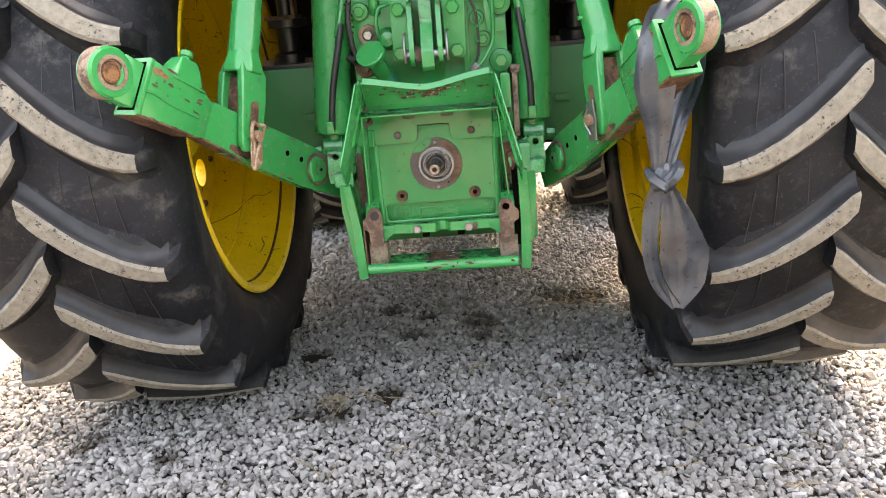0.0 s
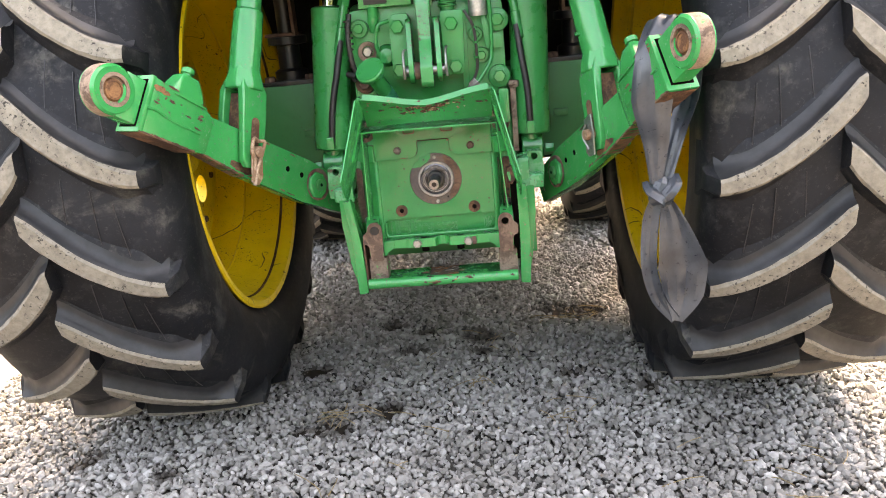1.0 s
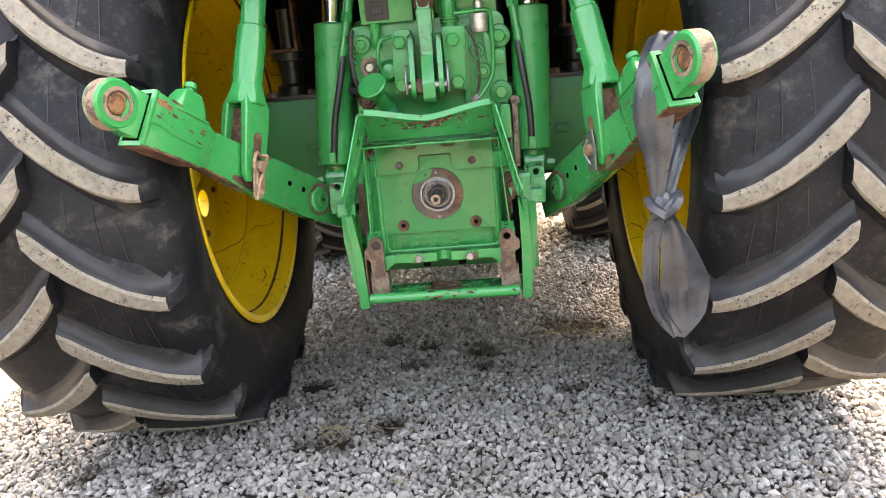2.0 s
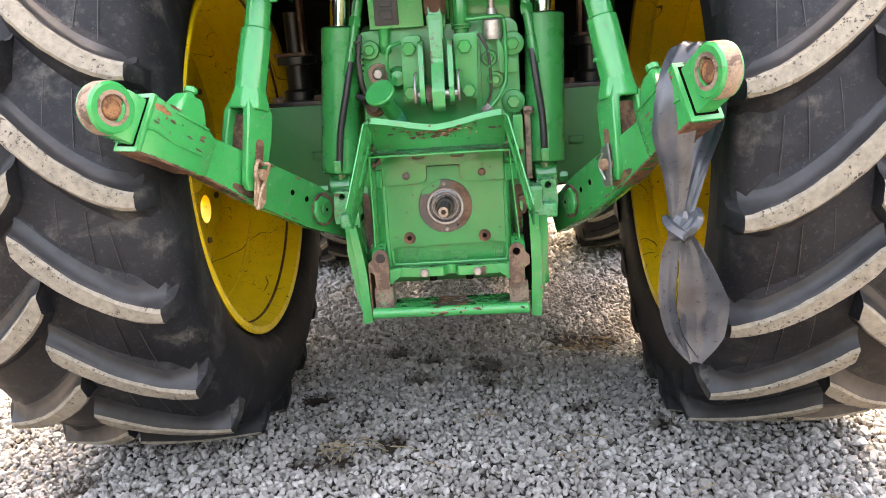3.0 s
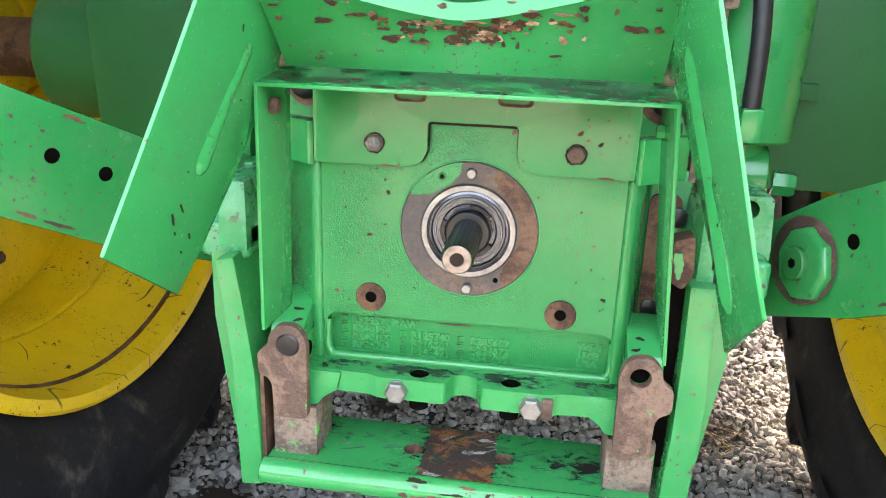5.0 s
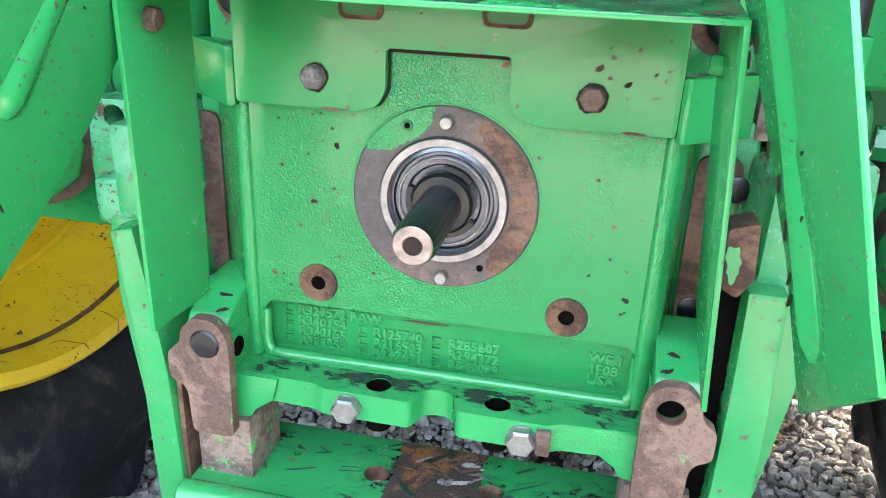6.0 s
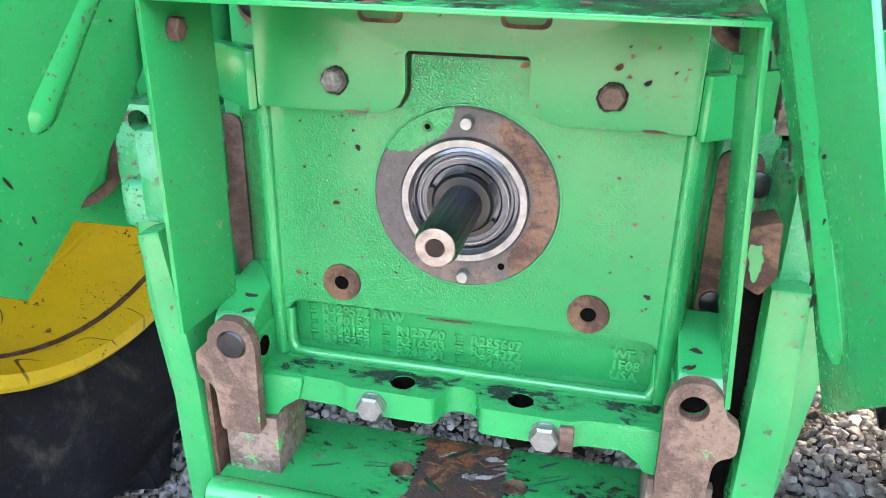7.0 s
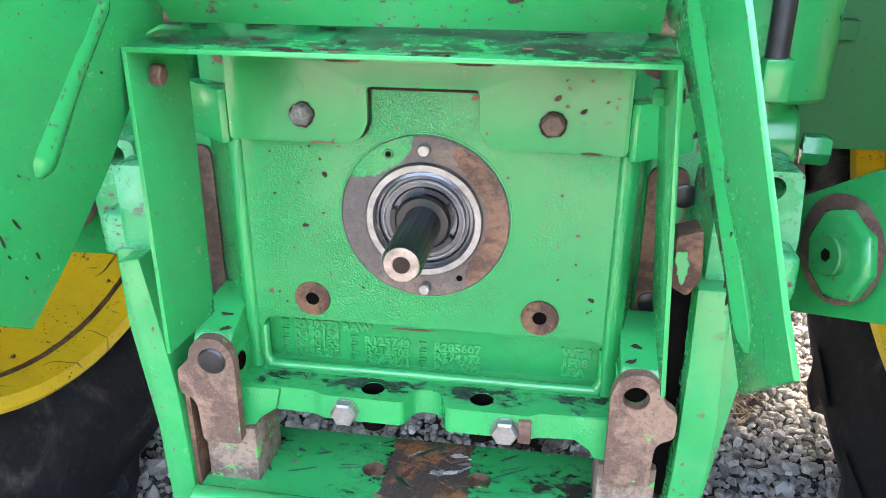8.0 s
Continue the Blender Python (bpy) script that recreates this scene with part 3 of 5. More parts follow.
part("transmission_case", prism(rounded([(-0.21, 0.70), (0.21, 0.70), (0.24, 0.95), (0.24, 1.46), (-0.24, 1.46), (-0.24, 0.95)], 0.03), "y", 0.20, 2.6), green_shaded, tractor, "green transmission casting", bevel=0.01)
part("transmission_sump", box(-0.34, 0.34, 0.55, 3.0, 0.48, 0.80), green_shaded, tractor, "unseen block added to dim the gravel under the body", bevel=0.03)
part("front_axle", box(-0.9, 0.9, 3.05, 3.25, 0.55, 0.75), green_shaded, tractor, bevel=0.02)
part("engine_frame", box(-0.32, 0.32, 2.6, 4.4, 0.85, 2.0), green_shaded, tractor, bevel=0.05)
part("cab_floor", box(-0.80, 0.80, 0.36, 2.3, 1.72, 1.82), shade_black, tractor, "unseen near-black plate added where a cab floor would be", bevel=0.02)
part("cab_rear_wall", box(-0.66, 0.66, -0.34, 0.40, 1.70, 2.80), shade_black, tractor, "unseen dark box added to shade the rear casting", bevel=0.03)
part("cab_roof", box(-0.92, 0.92, -0.45, 2.35, 2.80, 3.05), green_shaded, tractor, "unseen roof slab added to shade the ground behind", bevel=0.06)
part("cab_shell", box(-0.80, 0.80, 0.75, 2.25, 1.82, 2.9), green_shaded, tractor, bevel=0.06)
for s in (-1, 1):
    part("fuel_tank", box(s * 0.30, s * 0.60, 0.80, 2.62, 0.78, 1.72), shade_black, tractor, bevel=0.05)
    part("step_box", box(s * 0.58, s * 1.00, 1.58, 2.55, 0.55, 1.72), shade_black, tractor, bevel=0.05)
    arc = [(AXLE_Y + r * math.cos(a), AXLE_Z + r * math.sin(a)) for r, rng in ((1.17, range(0, 13)), (1.14, range(12, -1, -1))) for a in [radians(20 + k * 8.5) for k in rng]]
    part("rear_fender", prism(arc, "x", s * 0.68, s * 1.46), green_shaded, tractor, "unseen fender arc added to shade the wheel")

# ---- rear casting above the shaft ----
rear_case = part("rear_casing", prism(rounded([(-0.235, 1.07), (0.245, 1.07), (0.255, 1.16), (0.255, 1.43), (0.235, 1.45), (-0.225, 1.44), (-0.235, 1.41)], 0.02), "y", 0.10, 0.22), green_cast, tractor, "green cast rear cover full of bolts", bevel=0.006)
for bx, bz, r in ((-0.198, 1.383, 0.017), (0.236, 1.374, 0.021), (0.232, 1.201, 0.021), (0.180, 1.270, 0.015), (0.165, 1.335, 0.014), (0.205, 1.12, 0.017), (-0.205, 1.12, 0.017)):
    part("boss", lathe([(r * 1.75, 0), (r * 1.65, 0.014), (r * 1.5, 0.016)], (bx, 0.10, bz), BACK, 24), green_cast, rear_case)
    part("bolt", hexagon((bx, 0.084, bz), BACK, r, 0.014), green, rear_case)
part("plug_ring", ring((-0.179, 0.100, 1.311), BACK, 0.018, 0.032, 0.008), rust_pale, rear_case, "rusty ring round a zinc plug")
part("plug", hexagon((-0.179, 0.097, 1.311), BACK, 0.016, 0.016), zinc, rear_case)
part("lower_plug", hexagon((-0.198, 0.085, 1.214), BACK, 0.019, 0.02), bolt_rust, rear_case)
part("lower_plug_pad", lathe([(0.034, 0), (0.03, 0.02)], (-0.198, 0.10, 1.214), BACK, 20), rust_plate, rear_case)
part("casting_rib", prism([(0.115, 1.09), (0.135, 1.09), (0.140, 1.42), (0.120, 1.42)], "y", 0.08, 0.10), green_cast, rear_case, bevel=0.004)
part("casting_step", prism(rounded([(0.195, 1.29), (0.250, 1.29), (0.250, 1.33), (0.215, 1.335), (0.195, 1.40), (0.185, 1.40)], 0.006), "y", 0.075, 0.10), green_cast, rear_case, bevel=0.003)
part("oil_dome", lathe([(0.036, 0), (0.034, 0.02), (0.022, 0.034), (0.0, 0.038)], (-0.118, 0.10, 1.295), BACK, 24, False), green_cast, rear_case)
part("rear_pipe", tube([(-0.150, 0.10, 1.375), (-0.150, 0.085, 1.40), (-0.149, 0.085, 1.445)], 0.017, 18), green, rear_case)

# top link bracket
green_battered = paint("green_enamel_battered", GREEN, chips=0.560, dust=0.12)
top_bracket = part("top_link_bracket", both(
    prism(rounded([(-0.100, 1.222), (-0.042, 1.222), (-0.036, 1.418), (-0.088, 1.418), (-0.098, 1.39)], 0.012), "y", 0.035, 0.10),
    prism(rounded([(0.062, 1.222), (0.125, 1.222), (0.133, 1.415), (0.060, 1.415)], 0.012), "y", 0.035, 0.10)), green_cast, tractor, "green cast bracket for the top link", bevel=0.005)
for bx, bz in ((-0.072, 1.380), (-0.075, 1.250), (0.093, 1.375), (0.099, 1.247)):
    part("bracket_bolt", hexagon((bx, 0.033, bz), BACK, 0.022, 0.016), green, top_bracket)
for x0, x1 in ((-0.044, -0.028), (0.042, 0.058)):
    part("bracket_cheek", prism(rounded([(0.06, 1.222), (0.0, 1.205), (-0.035, 1.225), (-0.040, 1.26), (0.0, 1.40), (0.06, 1.40)], 0.015), "x", x0, x1), green_battered, top_bracket, bevel=0.003)
part("pivot_pin", rod((-0.055, -0.010, 1.246), (0.07, -0.010, 1.246), 0.016), steel, top_bracket, "bright worn pin", bevel=0.002)
part("pivot_spacer", rod((-0.026, -0.010, 1.246), (-0.008, -0.010, 1.246), 0.026), bolt_rust, top_bracket, bevel=0.003)
for sx in (-0.058, 0.071):
    part("retaining_clip", tube([(sx, -0.028, 1.225), (sx, -0.034, 1.26), (sx, -0.015, 1.30), (sx + 0.004, 0.0, 1.31)], 0.004), zinc, top_bracket)
part("top_link", both(
    prism(rounded([(-0.048, 1.21), (-0.035, 1.196), (-0.005, 1.192), (0.018, 1.205), (0.028, 1.24), (0.050, 1.32), (0.062, 1.50), (0.018, 1.50), (0.0, 1.34), (-0.045, 1.26)], 0.008), "x", -0.008, 0.030),
    prism(rounded([(0.01, 1.40), (0.07, 1.40), (0.073, 1.475), (0.014, 1.475)], 0.006), "x", -0.010, 0.034)), green_battered, tractor, "green top link hanging in its bracket", bevel=0.005)
part("link_joint", lathe([(0.026, 0), (0.033, 0.010), (0.033, 0.10), (0.026, 0.15)], (0.012, 0.045, 1.470), (0, 0.03, 1), 24), rust_dark, tractor, "dark rusty joint of the top link")

# hydraulic plate with switches
valve_block = part("valve_block", box(-0.19, -0.025, 0.07, 0.20, 1.442, 1.62), green_clean, tractor, "green valve block with a black switch panel", bevel=0.004)
part("switch_panel", box(-0.172, -0.100, 0.062, 0.071, 1.452, 1.60), black_part, valve_block, bevel=0.004)
for z in (1.468, 1.505, 1.545):
    part("switch", box(-0.155, -0.117, 0.057, 0.063, z, z + 0.026), black_part, valve_block, bevel=0.003)
part("filter_body", both(lathe([(0.026, 0), (0.028, 0.004), (0.028, 0.055), (0.02, 0.06), (0.014, 0.062), (0.014, 0.09)], (0.178, 0.085, 1.390), (0, 0, 1), 24)), alu, tractor, "bright aluminium sensor body")
part("top_hose", tube([(0.178, 0.085, 1.47), (0.176, 0.082, 1.52), (0.16, 0.09, 1.62)], 0.010), zinc, tractor)
part("valve_body", both(box(-0.02, 0.04, 0.08, 0.2, 1.43, 1.50), box(0.05, 0.235, 0.12, 0.22, 1.44, 1.56)), green, tractor, bevel=0.008)
part("valve_pipe", tube([(0.085, 0.08, 1.40), (0.085, 0.075, 1.46), (0.085, 0.09, 1.60)], 0.022, 18), green, tractor)
for z in (1.425, 1.435):
    part("pipe_nut", lathe([(0.026, 0), (0.030, 0.002), (0.030, 0.006), (0.026, 0.008)], (0.085, 0.078, z), (0, 0, 1), 24), green_worn, tractor)
part("steel_pipe", tube([(0.215, 0.075, 1.415), (0.213, 0.065, 1.30), (0.205, 0.06, 1.250), (0.165, 0.05, 1.195), (0.130, 0.045, 1.170)], 0.006, 10), green, tractor)
part("steel_pipe", tube([(0.100, 0.05, 1.452), (0.195, 0.06, 1.455), (0.213, 0.07, 1.44), (0.215, 0.07, 1.39)], 0.006, 10), green, tractor)
part("pipe_joint", hexagon((0.160, 0.050, 1.194), (-0.7, -0.1, -0.6), 0.016, 0.026), grey_bolt, tractor)
part("sensor_wire", tube([(0.135, 0.045, 1.41), (0.160, 0.04, 1.36), (0.165, 0.045, 1.28), (0.160, 0.05, 1.22), (0.125, 0.045, 1.165)], 0.0045, 8), hose_mat, tractor)
part("sensor_wire", tube([(-0.10, 0.06, 1.40), (-0.135, 0.05, 1.385), (-0.145, 0.055, 1.33), (-0.135, 0.08, 1.28)], 0.006, 8), green, tractor)
for z in (1.355, 1.31, 1.265):
    part("wire_tie", ring((0.164, 0.042, z), (0, 0, 1), 0.004, 0.007, 0.006, 12, 0.0005), green, tractor)

# oil filler
filler = part("filler_neck", rod((-0.112, 0.105, 1.135), (-0.160, -0.016, 1.252), 0.026, edge=0.002), green, tractor, "green oil filler neck")
d = (V((-0.160, -0.016, 1.252)) - V((-0.112, 0.105, 1.135))).normalized()
part("filler_cap", lathe([(0.030, -0.018), (0.034, -0.006), (0.036, 0.0), (0.044, 0.003), (0.046, 0.006), (0.046, 0.016), (0.042, 0.020), (0.036, 0.0185), (0.0, 0.018)], V((-0.160, -0.016, 1.252)), d, 32, False), green_clean, filler, "round bright green filler cap")
part("neck_tape", rod(V((-0.112, 0.105, 1.135)) + d * 0.03, V((-0.112, 0.105, 1.135)) + d * 0.085, 0.0268), plain("teal_paint", (0.01, 0.30, 0.16), 0.3), filler)

# ---- lift cylinders ----
for s, xt, xb in ((-1, -0.296, -0.335), (1, 0.340, 0.325)):
    top, low = V((xt, 0.17, 1.455)), V((xb, 0.13, 1.005))
    cyl = part("lift_cylinder", rod(low, top, 0.061, n=40, edge=0.004), green_clean, tractor, "green hydraulic lift cylinder", angle=30)
    up = (top - low).normalized()
    part("gland", lathe([(0.047, -0.004), (0.050, 0.003), (0.030, 0.006)], top, up, 32), black_steel, cyl)
    part("piston_rod", rod(top - up * 0.02, top + up * 0.5, 0.034, n=28), chrome, cyl, "polished chrome piston rod")
    part("lower_eye", both(rod(low + V((-0.035, 0, -0.045)), low + V((0.035, 0, -0.045)), 0.045, n=28, edge=0.004), rod(low + V((0, 0, -0.05)), low, 0.035)), green, cyl)
    part("eye_bolt", hexagon(low + V((s * 0.045, -0.02, -0.048)), (s, -0.2, 0), 0.016, 0.026), green, cyl)
    hs = -s
    part("hose_end", rod(low + up * 0.33 + V((hs * 0.036, -0.050, 0)), low + up * 0.50 + V((hs * 0.064, -0.036, 0.03)), 0.013, 0.016, 14), green, cyl)
    part("hose", tube([low + up * 0.35 + V((hs * 0.042, -0.056, 0)), low + up * 0.26 + V((hs * 0.030, -0.067, 0)), low + up * 0.14 + V((hs * 0.012, -0.070, 0)), low + up * 0.02 + V((hs * 0.006, -0.066, 0))], 0.0105, 14), hose_mat, cyl, "black rubber hose")
    fit0, fit1 = low + up * 0.33 + V((hs * 0.036, -0.050, 0)), low + up * 0.50 + V((hs * 0.064, -0.036, 0.03))
    part("hose_ferrule", rod(fit0.lerp(fit1, -0.12), fit0.lerp(fit1, 0.30), 0.0165, n=16, edge=0.002), green, cyl)
    part("hose_collar", hexagon(fit0.lerp(fit1, 0.62), fit1 - fit0, 0.0205, 0.030), green, cyl)
    part("hose_nut", hexagon(low + up * 0.50 + V((hs * 0.064, -0.036, 0.03)), V((hs * 0.3, 0.1, 1)), 0.017, 0.03), green, cyl)
    part("hose_pipe", tube([low + up * 0.55 + V((hs * 0.068, -0.026, 0.03)), low + up * 0.66 + V((hs * 0.082, -0.01, 0.06)), low + up * 0.8 + V((hs * 0.11, 0.03, 0.12))], 0.012, 14), green, cyl)
    part("hose_clamp", both(box(low.x + hs * 0.004 - 0.013, low.x + hs * 0.004 + 0.013, low.y - 0.075, low.y - 0.045, low.z + 0.01, low.z + 0.05)), green, cyl, bevel=0.004)
part("loom", tube([(-0.222, 0.07, 1.43), (-0.232, 0.06, 1.36), (-0.228, 0.06, 1.29), (-0.218, 0.065, 1.245)], 0.008, 10), hose_mat, tractor, "black ribbed cable loom")
for k in range(9):
    part("loom_ring", ring((-0.228 - 0.003 * math.sin(k), 0.062, 1.27 + k * 0.017), (0, 0, 1), 0.0075, 0.0098, 0.006, 12, 0.0005), black_steel, tractor)
part("loom_plug", both(hexagon((-0.226, 0.065, 1.235), (0.5, -0.5, 0.2), 0.014, 0.03), rod((-0.245, 0.06, 1.25), (-0.215, 0.04, 1.24), 0.010)), black_part, tractor)
stud = part("long_stud", box(0.262, 0.280, 0.07, 0.09, 0.96, 1.165), rust_pale, tractor, "pale rusty square stud", bevel=0.003)
part("stud_nut", hexagon((0.262, 0.075, 1.174), (1, -0.3, 0), 0.013, 0.028), rust_pale, stud)
part("guide_rail", prism(rounded([(0.225, 1.06), (0.255, 1.06), (0.255, 1.165), (0.225, 1.165)], 0.006), "y", 0.03, 0.10), green_worn, tractor, bevel=0.002)

# ---- shaft housing ----
SLOTS = ((-0.089, -0.051), (0.029, 0.069))
SZ = 0.876     # height of the shaft
housing = part("pto_housing", both(
    prism(rounded([(-0.186, 0.680), (0.188, 0.680), (0.188, 1.055), (-0.186, 1.055)], 0.012), "y", 0.018, 0.12),
    pierced(rounded([(-0.186, 0.672), (0.188, 0.672), (0.188, 1.055), (-0.186, 1.055)], 0.010), [], "y", 0.06, 0.13)), green_cast, tractor, "green cast housing of the power take-off", bevel=0.003, level=True)
# the face in front of the set-back writing panel
face_pts = rounded([(-0.186, 0.672), (-0.174, 0.684), (-0.174, 0.746), (-0.166, 0.755), (0.175, 0.755), (0.184, 0.746), (0.184, 0.684), (0.188, 0.672), (0.188, 1.055), (-0.186, 1.055)], 0.006)
part("housing_face", prism(face_pts, "y", 0.0, 0.03), green_cast, housing, bevel=0.004, seg=3)
# sloping foot of the panel and the shelf with its front lip
part("panel_foot", prism([(0.022, 0.7000), (0.0175, 0.6978), (0.0135, 0.6962), (0.0080, 0.6952), (0.0010, 0.6945), (-0.008, 0.6941), (-0.010, 0.6930), (0.022, 0.680)], "x", -0.176, 0.185), green_cast, housing, bevel=0.004, seg=3)
shelf = pierced(rounded([(-0.194, 0.05), (-0.194, -0.026), (-0.178, -0.038), (-0.108, -0.041), (-0.098, -0.047), (-0.014, -0.048), (-0.006, -0.026), (0.002, -0.021), (0.015, -0.021), (0.023, -0.026), (0.031, -0.050), (0.114, -0.051), (0.124, -0.045), (0.184, -0.042), (0.200, -0.028), (0.200, 0.05)], 0.006),
                [(-0.049, -0.026, 0.0125), (0.065, -0.028, 0.0125)], "z", 0.666, 0.694)
green_shelf = smeared(paint("green_cast_shelf", GREEN, chips=0.635, rough=0.10, cast=0.45), ((-0.050, -0.020, 0.045, 0.016), (0.066, -0.020, 0.048, 0.016), (-0.150, -0.012, 0.026, 0.018), (0.165, -0.012, 0.030, 0.018), (0.0, 0.004, 0.13, 0.010)), 0.694, (0.010, 0.014, 0.013), (0.006, 0.085, 0.030))
part("shelf", shelf, green_shelf, housing, "green shelf with black-daubed bolt holes", bevel=0.0)
for s, x0 in ((-1, -0.194), (1, 0.200)):
    leg = [(x0, 0.693), (x0 - s * 0.050, 0.6935), (x0 - s * 0.044, 0.668), (x0 - s * 0.026, 0.655), (x0 - s * 0.020, 0.645), (x0, 0.642)]
    part("shelf_leg", prism(leg, "y", -0.044, 0.05), green_cast, housing, bevel=0.004)
    part("ear_backing", box(x0 - s * 0.004, x0 + s * 0.036, -0.052, 0.05, 0.645, 0.735), green_cast, housing, bevel=0.008, seg=3)
    part("corner_slope", prism(rounded([(-0.046, 0.735), (-0.040, 0.750), (0.000, 0.768), (0.050, 0.772), (0.050, 0.700), (-0.046, 0.700)], 0.008), "x", x0 - s * 0.002, x0 + s * 0.040), green_cast, housing, bevel=0.006, seg=3)
    for k, (dx, f) in enumerate(((0.008, 0.20), (0.013, 0.62))):
        part("paint_daub", blotch((x0 + s * dx, -0.040 + 0.040 * f, 0.7506 + 0.018 * f), (0, -0.41, 0.91), (1, 0.5 - 0.6 * k, 0.1), 0.0050, 0.0022, 8 + s + k, 0.0005, 0.9), chip_dark, housing)
black_daub = plain("black_paint_daub", (0.008, 0.030, 0.018), 0.38)
green_smear = plain("dark_green_smear", (0.004, 0.055, 0.022), 0.3)
daubs = random.Random(5)
for cx, cy, n, sx in ((-0.045, -0.014, 3, 0.040), (0.066, -0.016, 4, 0.040), (-0.145, -0.012, 2, 0.018), (0.160, -0.014, 2, 0.020)):
    for k in range(n):
        x, y = cx + daubs.gauss(0, sx), max(-0.040, min(-0.004, cy + daubs.gauss(0, 0.012)))
        part("paint_daub", blotch((x, y, 0.6942), (0, 0, 1), (1, daubs.uniform(-0.9, 0.9), 0), daubs.uniform(0.003, 0.007), daubs.uniform(0.0015, 0.003), daubs.random(), 0.0003 + 0.00004 * k, 0.9), black_daub if k % 3 else green_smear, housing)
for cx, cy in ((-0.049, -0.026), (0.065, -0.028)):
    part("bolt_hole", lathe([(0.0119, 0.001), (0.0119, 0.045), (0.0, 0.046)], (cx, cy, 0.6935), (0, 0, -1), 24, False), void, housing)
for cx, cz in ((-0.073, 0.679), (0.091, 0.677)):
    part("shelf_bolt", hexagon((cx, -0.048 if cx < 0 else -0.051, cz), BACK, 0.0140, 0.012), zinc, housing, "bright zinc hexagon bolt")
part("lock_tab", box(0.104, 0.117, -0.056, -0.049, 0.664, 0.690), bolt_rust, housing, bevel=0.002)
part("side_plug", lathe([(0.010, 0), (0.010, 0.002), (0.008, 0.003)], (-0.1905, -0.030, 0.716), (1, 0, 0), 16), void, housing, "dark side hole")
# rounded rim along the foot of the panel
part("panel_rim", tube([(-0.1745, 0.004, 0.744), (-0.1740, 0.002, 0.712), (-0.1690, 0.000, 0.7005), (-0.155, -0.0005, 0.6975), (0.0, -0.0005, 0.6975), (0.166, -0.0005, 0.6975), (0.1795, 0.000, 0.7005), (0.1845, 0.002, 0.712), (0.1850, 0.004, 0.744)], 0.0056, 14), green, housing)
# cover plate with the notch under its top edge
cover = rounded([(-0.184, 0.950), (-0.074, 0.950), (-0.056, 0.956), (-0.049, 0.970), (-0.049, 1.004), (0.054, 1.004), (0.054, 0.970), (0.061, 0.956), (0.080, 0.950), (0.187, 0.950), (0.187, 1.060), (-0.184, 1.060)], 0.005)
grown = [(x + (0.0012 if x > 0.06 or -0.06 < x < 0 else -0.0012), z - 0.0012) for x, z in cover]
part("joint_dirt", prism(grown, "y", -0.0022, -0.0004), chip_dark, housing, "dark line of dirt and painted shadow in the cover's joint")
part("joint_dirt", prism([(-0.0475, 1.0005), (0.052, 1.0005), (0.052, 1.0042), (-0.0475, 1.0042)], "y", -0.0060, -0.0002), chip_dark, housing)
part("cover_plate", prism(cover, "y", -0.013, -0.002), green_sheet, housing, "green steel cover plate", bevel=0.0012)
for s, x0 in ((-1, -0.184), (1, 0.187)):
    part("cover_ear", prism([(x0, -0.014), (x0 + s * 0.006, -0.018), (x0 + s * 0.062, 0.028), (x0 + s * 0.058, 0.042), (x0, 0.01)], "z", 0.946, 0.998), green, housing, bevel=0.003)
    part("housing_wall", prism([(x0 - s * 0.006, 0.0), (x0 - s * 0.002, -0.006), (x0 + s * 0.006, -0.004), (x0 + s * 0.014, 0.006), (x0 + s * (0.024 if s > 0 else 0.055), 0.060), (x0 + s * (0.030 if s > 0 else 0.060), 0.070), (x0 + s * 0.080, 0.070), (x0 + s * 0.080, 0.12), (x0 - s * 0.006, 0.12)], "z", 0.690, 0.950), green_cast, housing, bevel=0.004, seg=3)
    part("housing_wall", prism([(x0, 0.03), (x0 + s * 0.004, 0.086), (x0 + s * 0.075, 0.090), (x0 + s * 0.075, 0.12), (x0, 0.12)], "z", 0.950, 1.055), green_cast, housing, bevel=0.003)
    pad0, pad1 = (-0.274, -0.243) if s < 0 else (0.2165, 0.256)
    slot = rounded([(pad0, 0.738), (pad1, 0.738), (pad1, 0.920), (pad0, 0.920)], 0.014)
    part("slot_pad", prism(slot, "y", 0.0640, 0.072), bolt_rust if s < 0 else rust_plate, housing, "rusty bare slot pad")
    for k, bz in enumerate((0.800, 0.835, 0.872) if s > 0 else ()):
        part("paint_remnant", blotch((0.243 + 0.003 * (k % 2), 0.0640, bz), BACK, (0, 0, 1), 0.024, 0.008, k + 3, 0.0006, 0.8), green_cast, housing)
    for bx, bz in ((pad0 + 0.014, 0.772), (pad1 - 0.004, 0.892)) if s > 0 else ():
        part("slot_bolt", lathe([(0.012, 0), (0.012, 0.003), (0.010, 0.004)], (bx, 0.0635, bz), BACK, 20), black_steel, housing)
    part("zinc_screw", hexagon((-0.232 if s < 0 else 0.222, 0.020, 0.752), (-s * 0.4, -1, 0.2), 0.014, 0.016), zinc, housing)
    part("upper_pad", lathe([(0.030, 0), (0.029, 0.008)], (x0 + s * 0.036, 0.094, 1.030), BACK, 24), rust_plate, housing)
    part("upper_bolt", lathe([(0.021, 0), (0.021, 0.006), (0.015, 0.010)], (x0 + s * 0.040, 0.087, 1.032), BACK, 24), black_steel, housing)
for cx in (-0.111, 0.120):
    part("cover_bolt", hexagon((cx, -0.013, 0.977), BACK, 0.0108, 0.009), grey_bolt if cx < 0 else bolt_rust, housing, "grey weathered hexagon bolt" if cx < 0 else "rusty hexagon bolt")
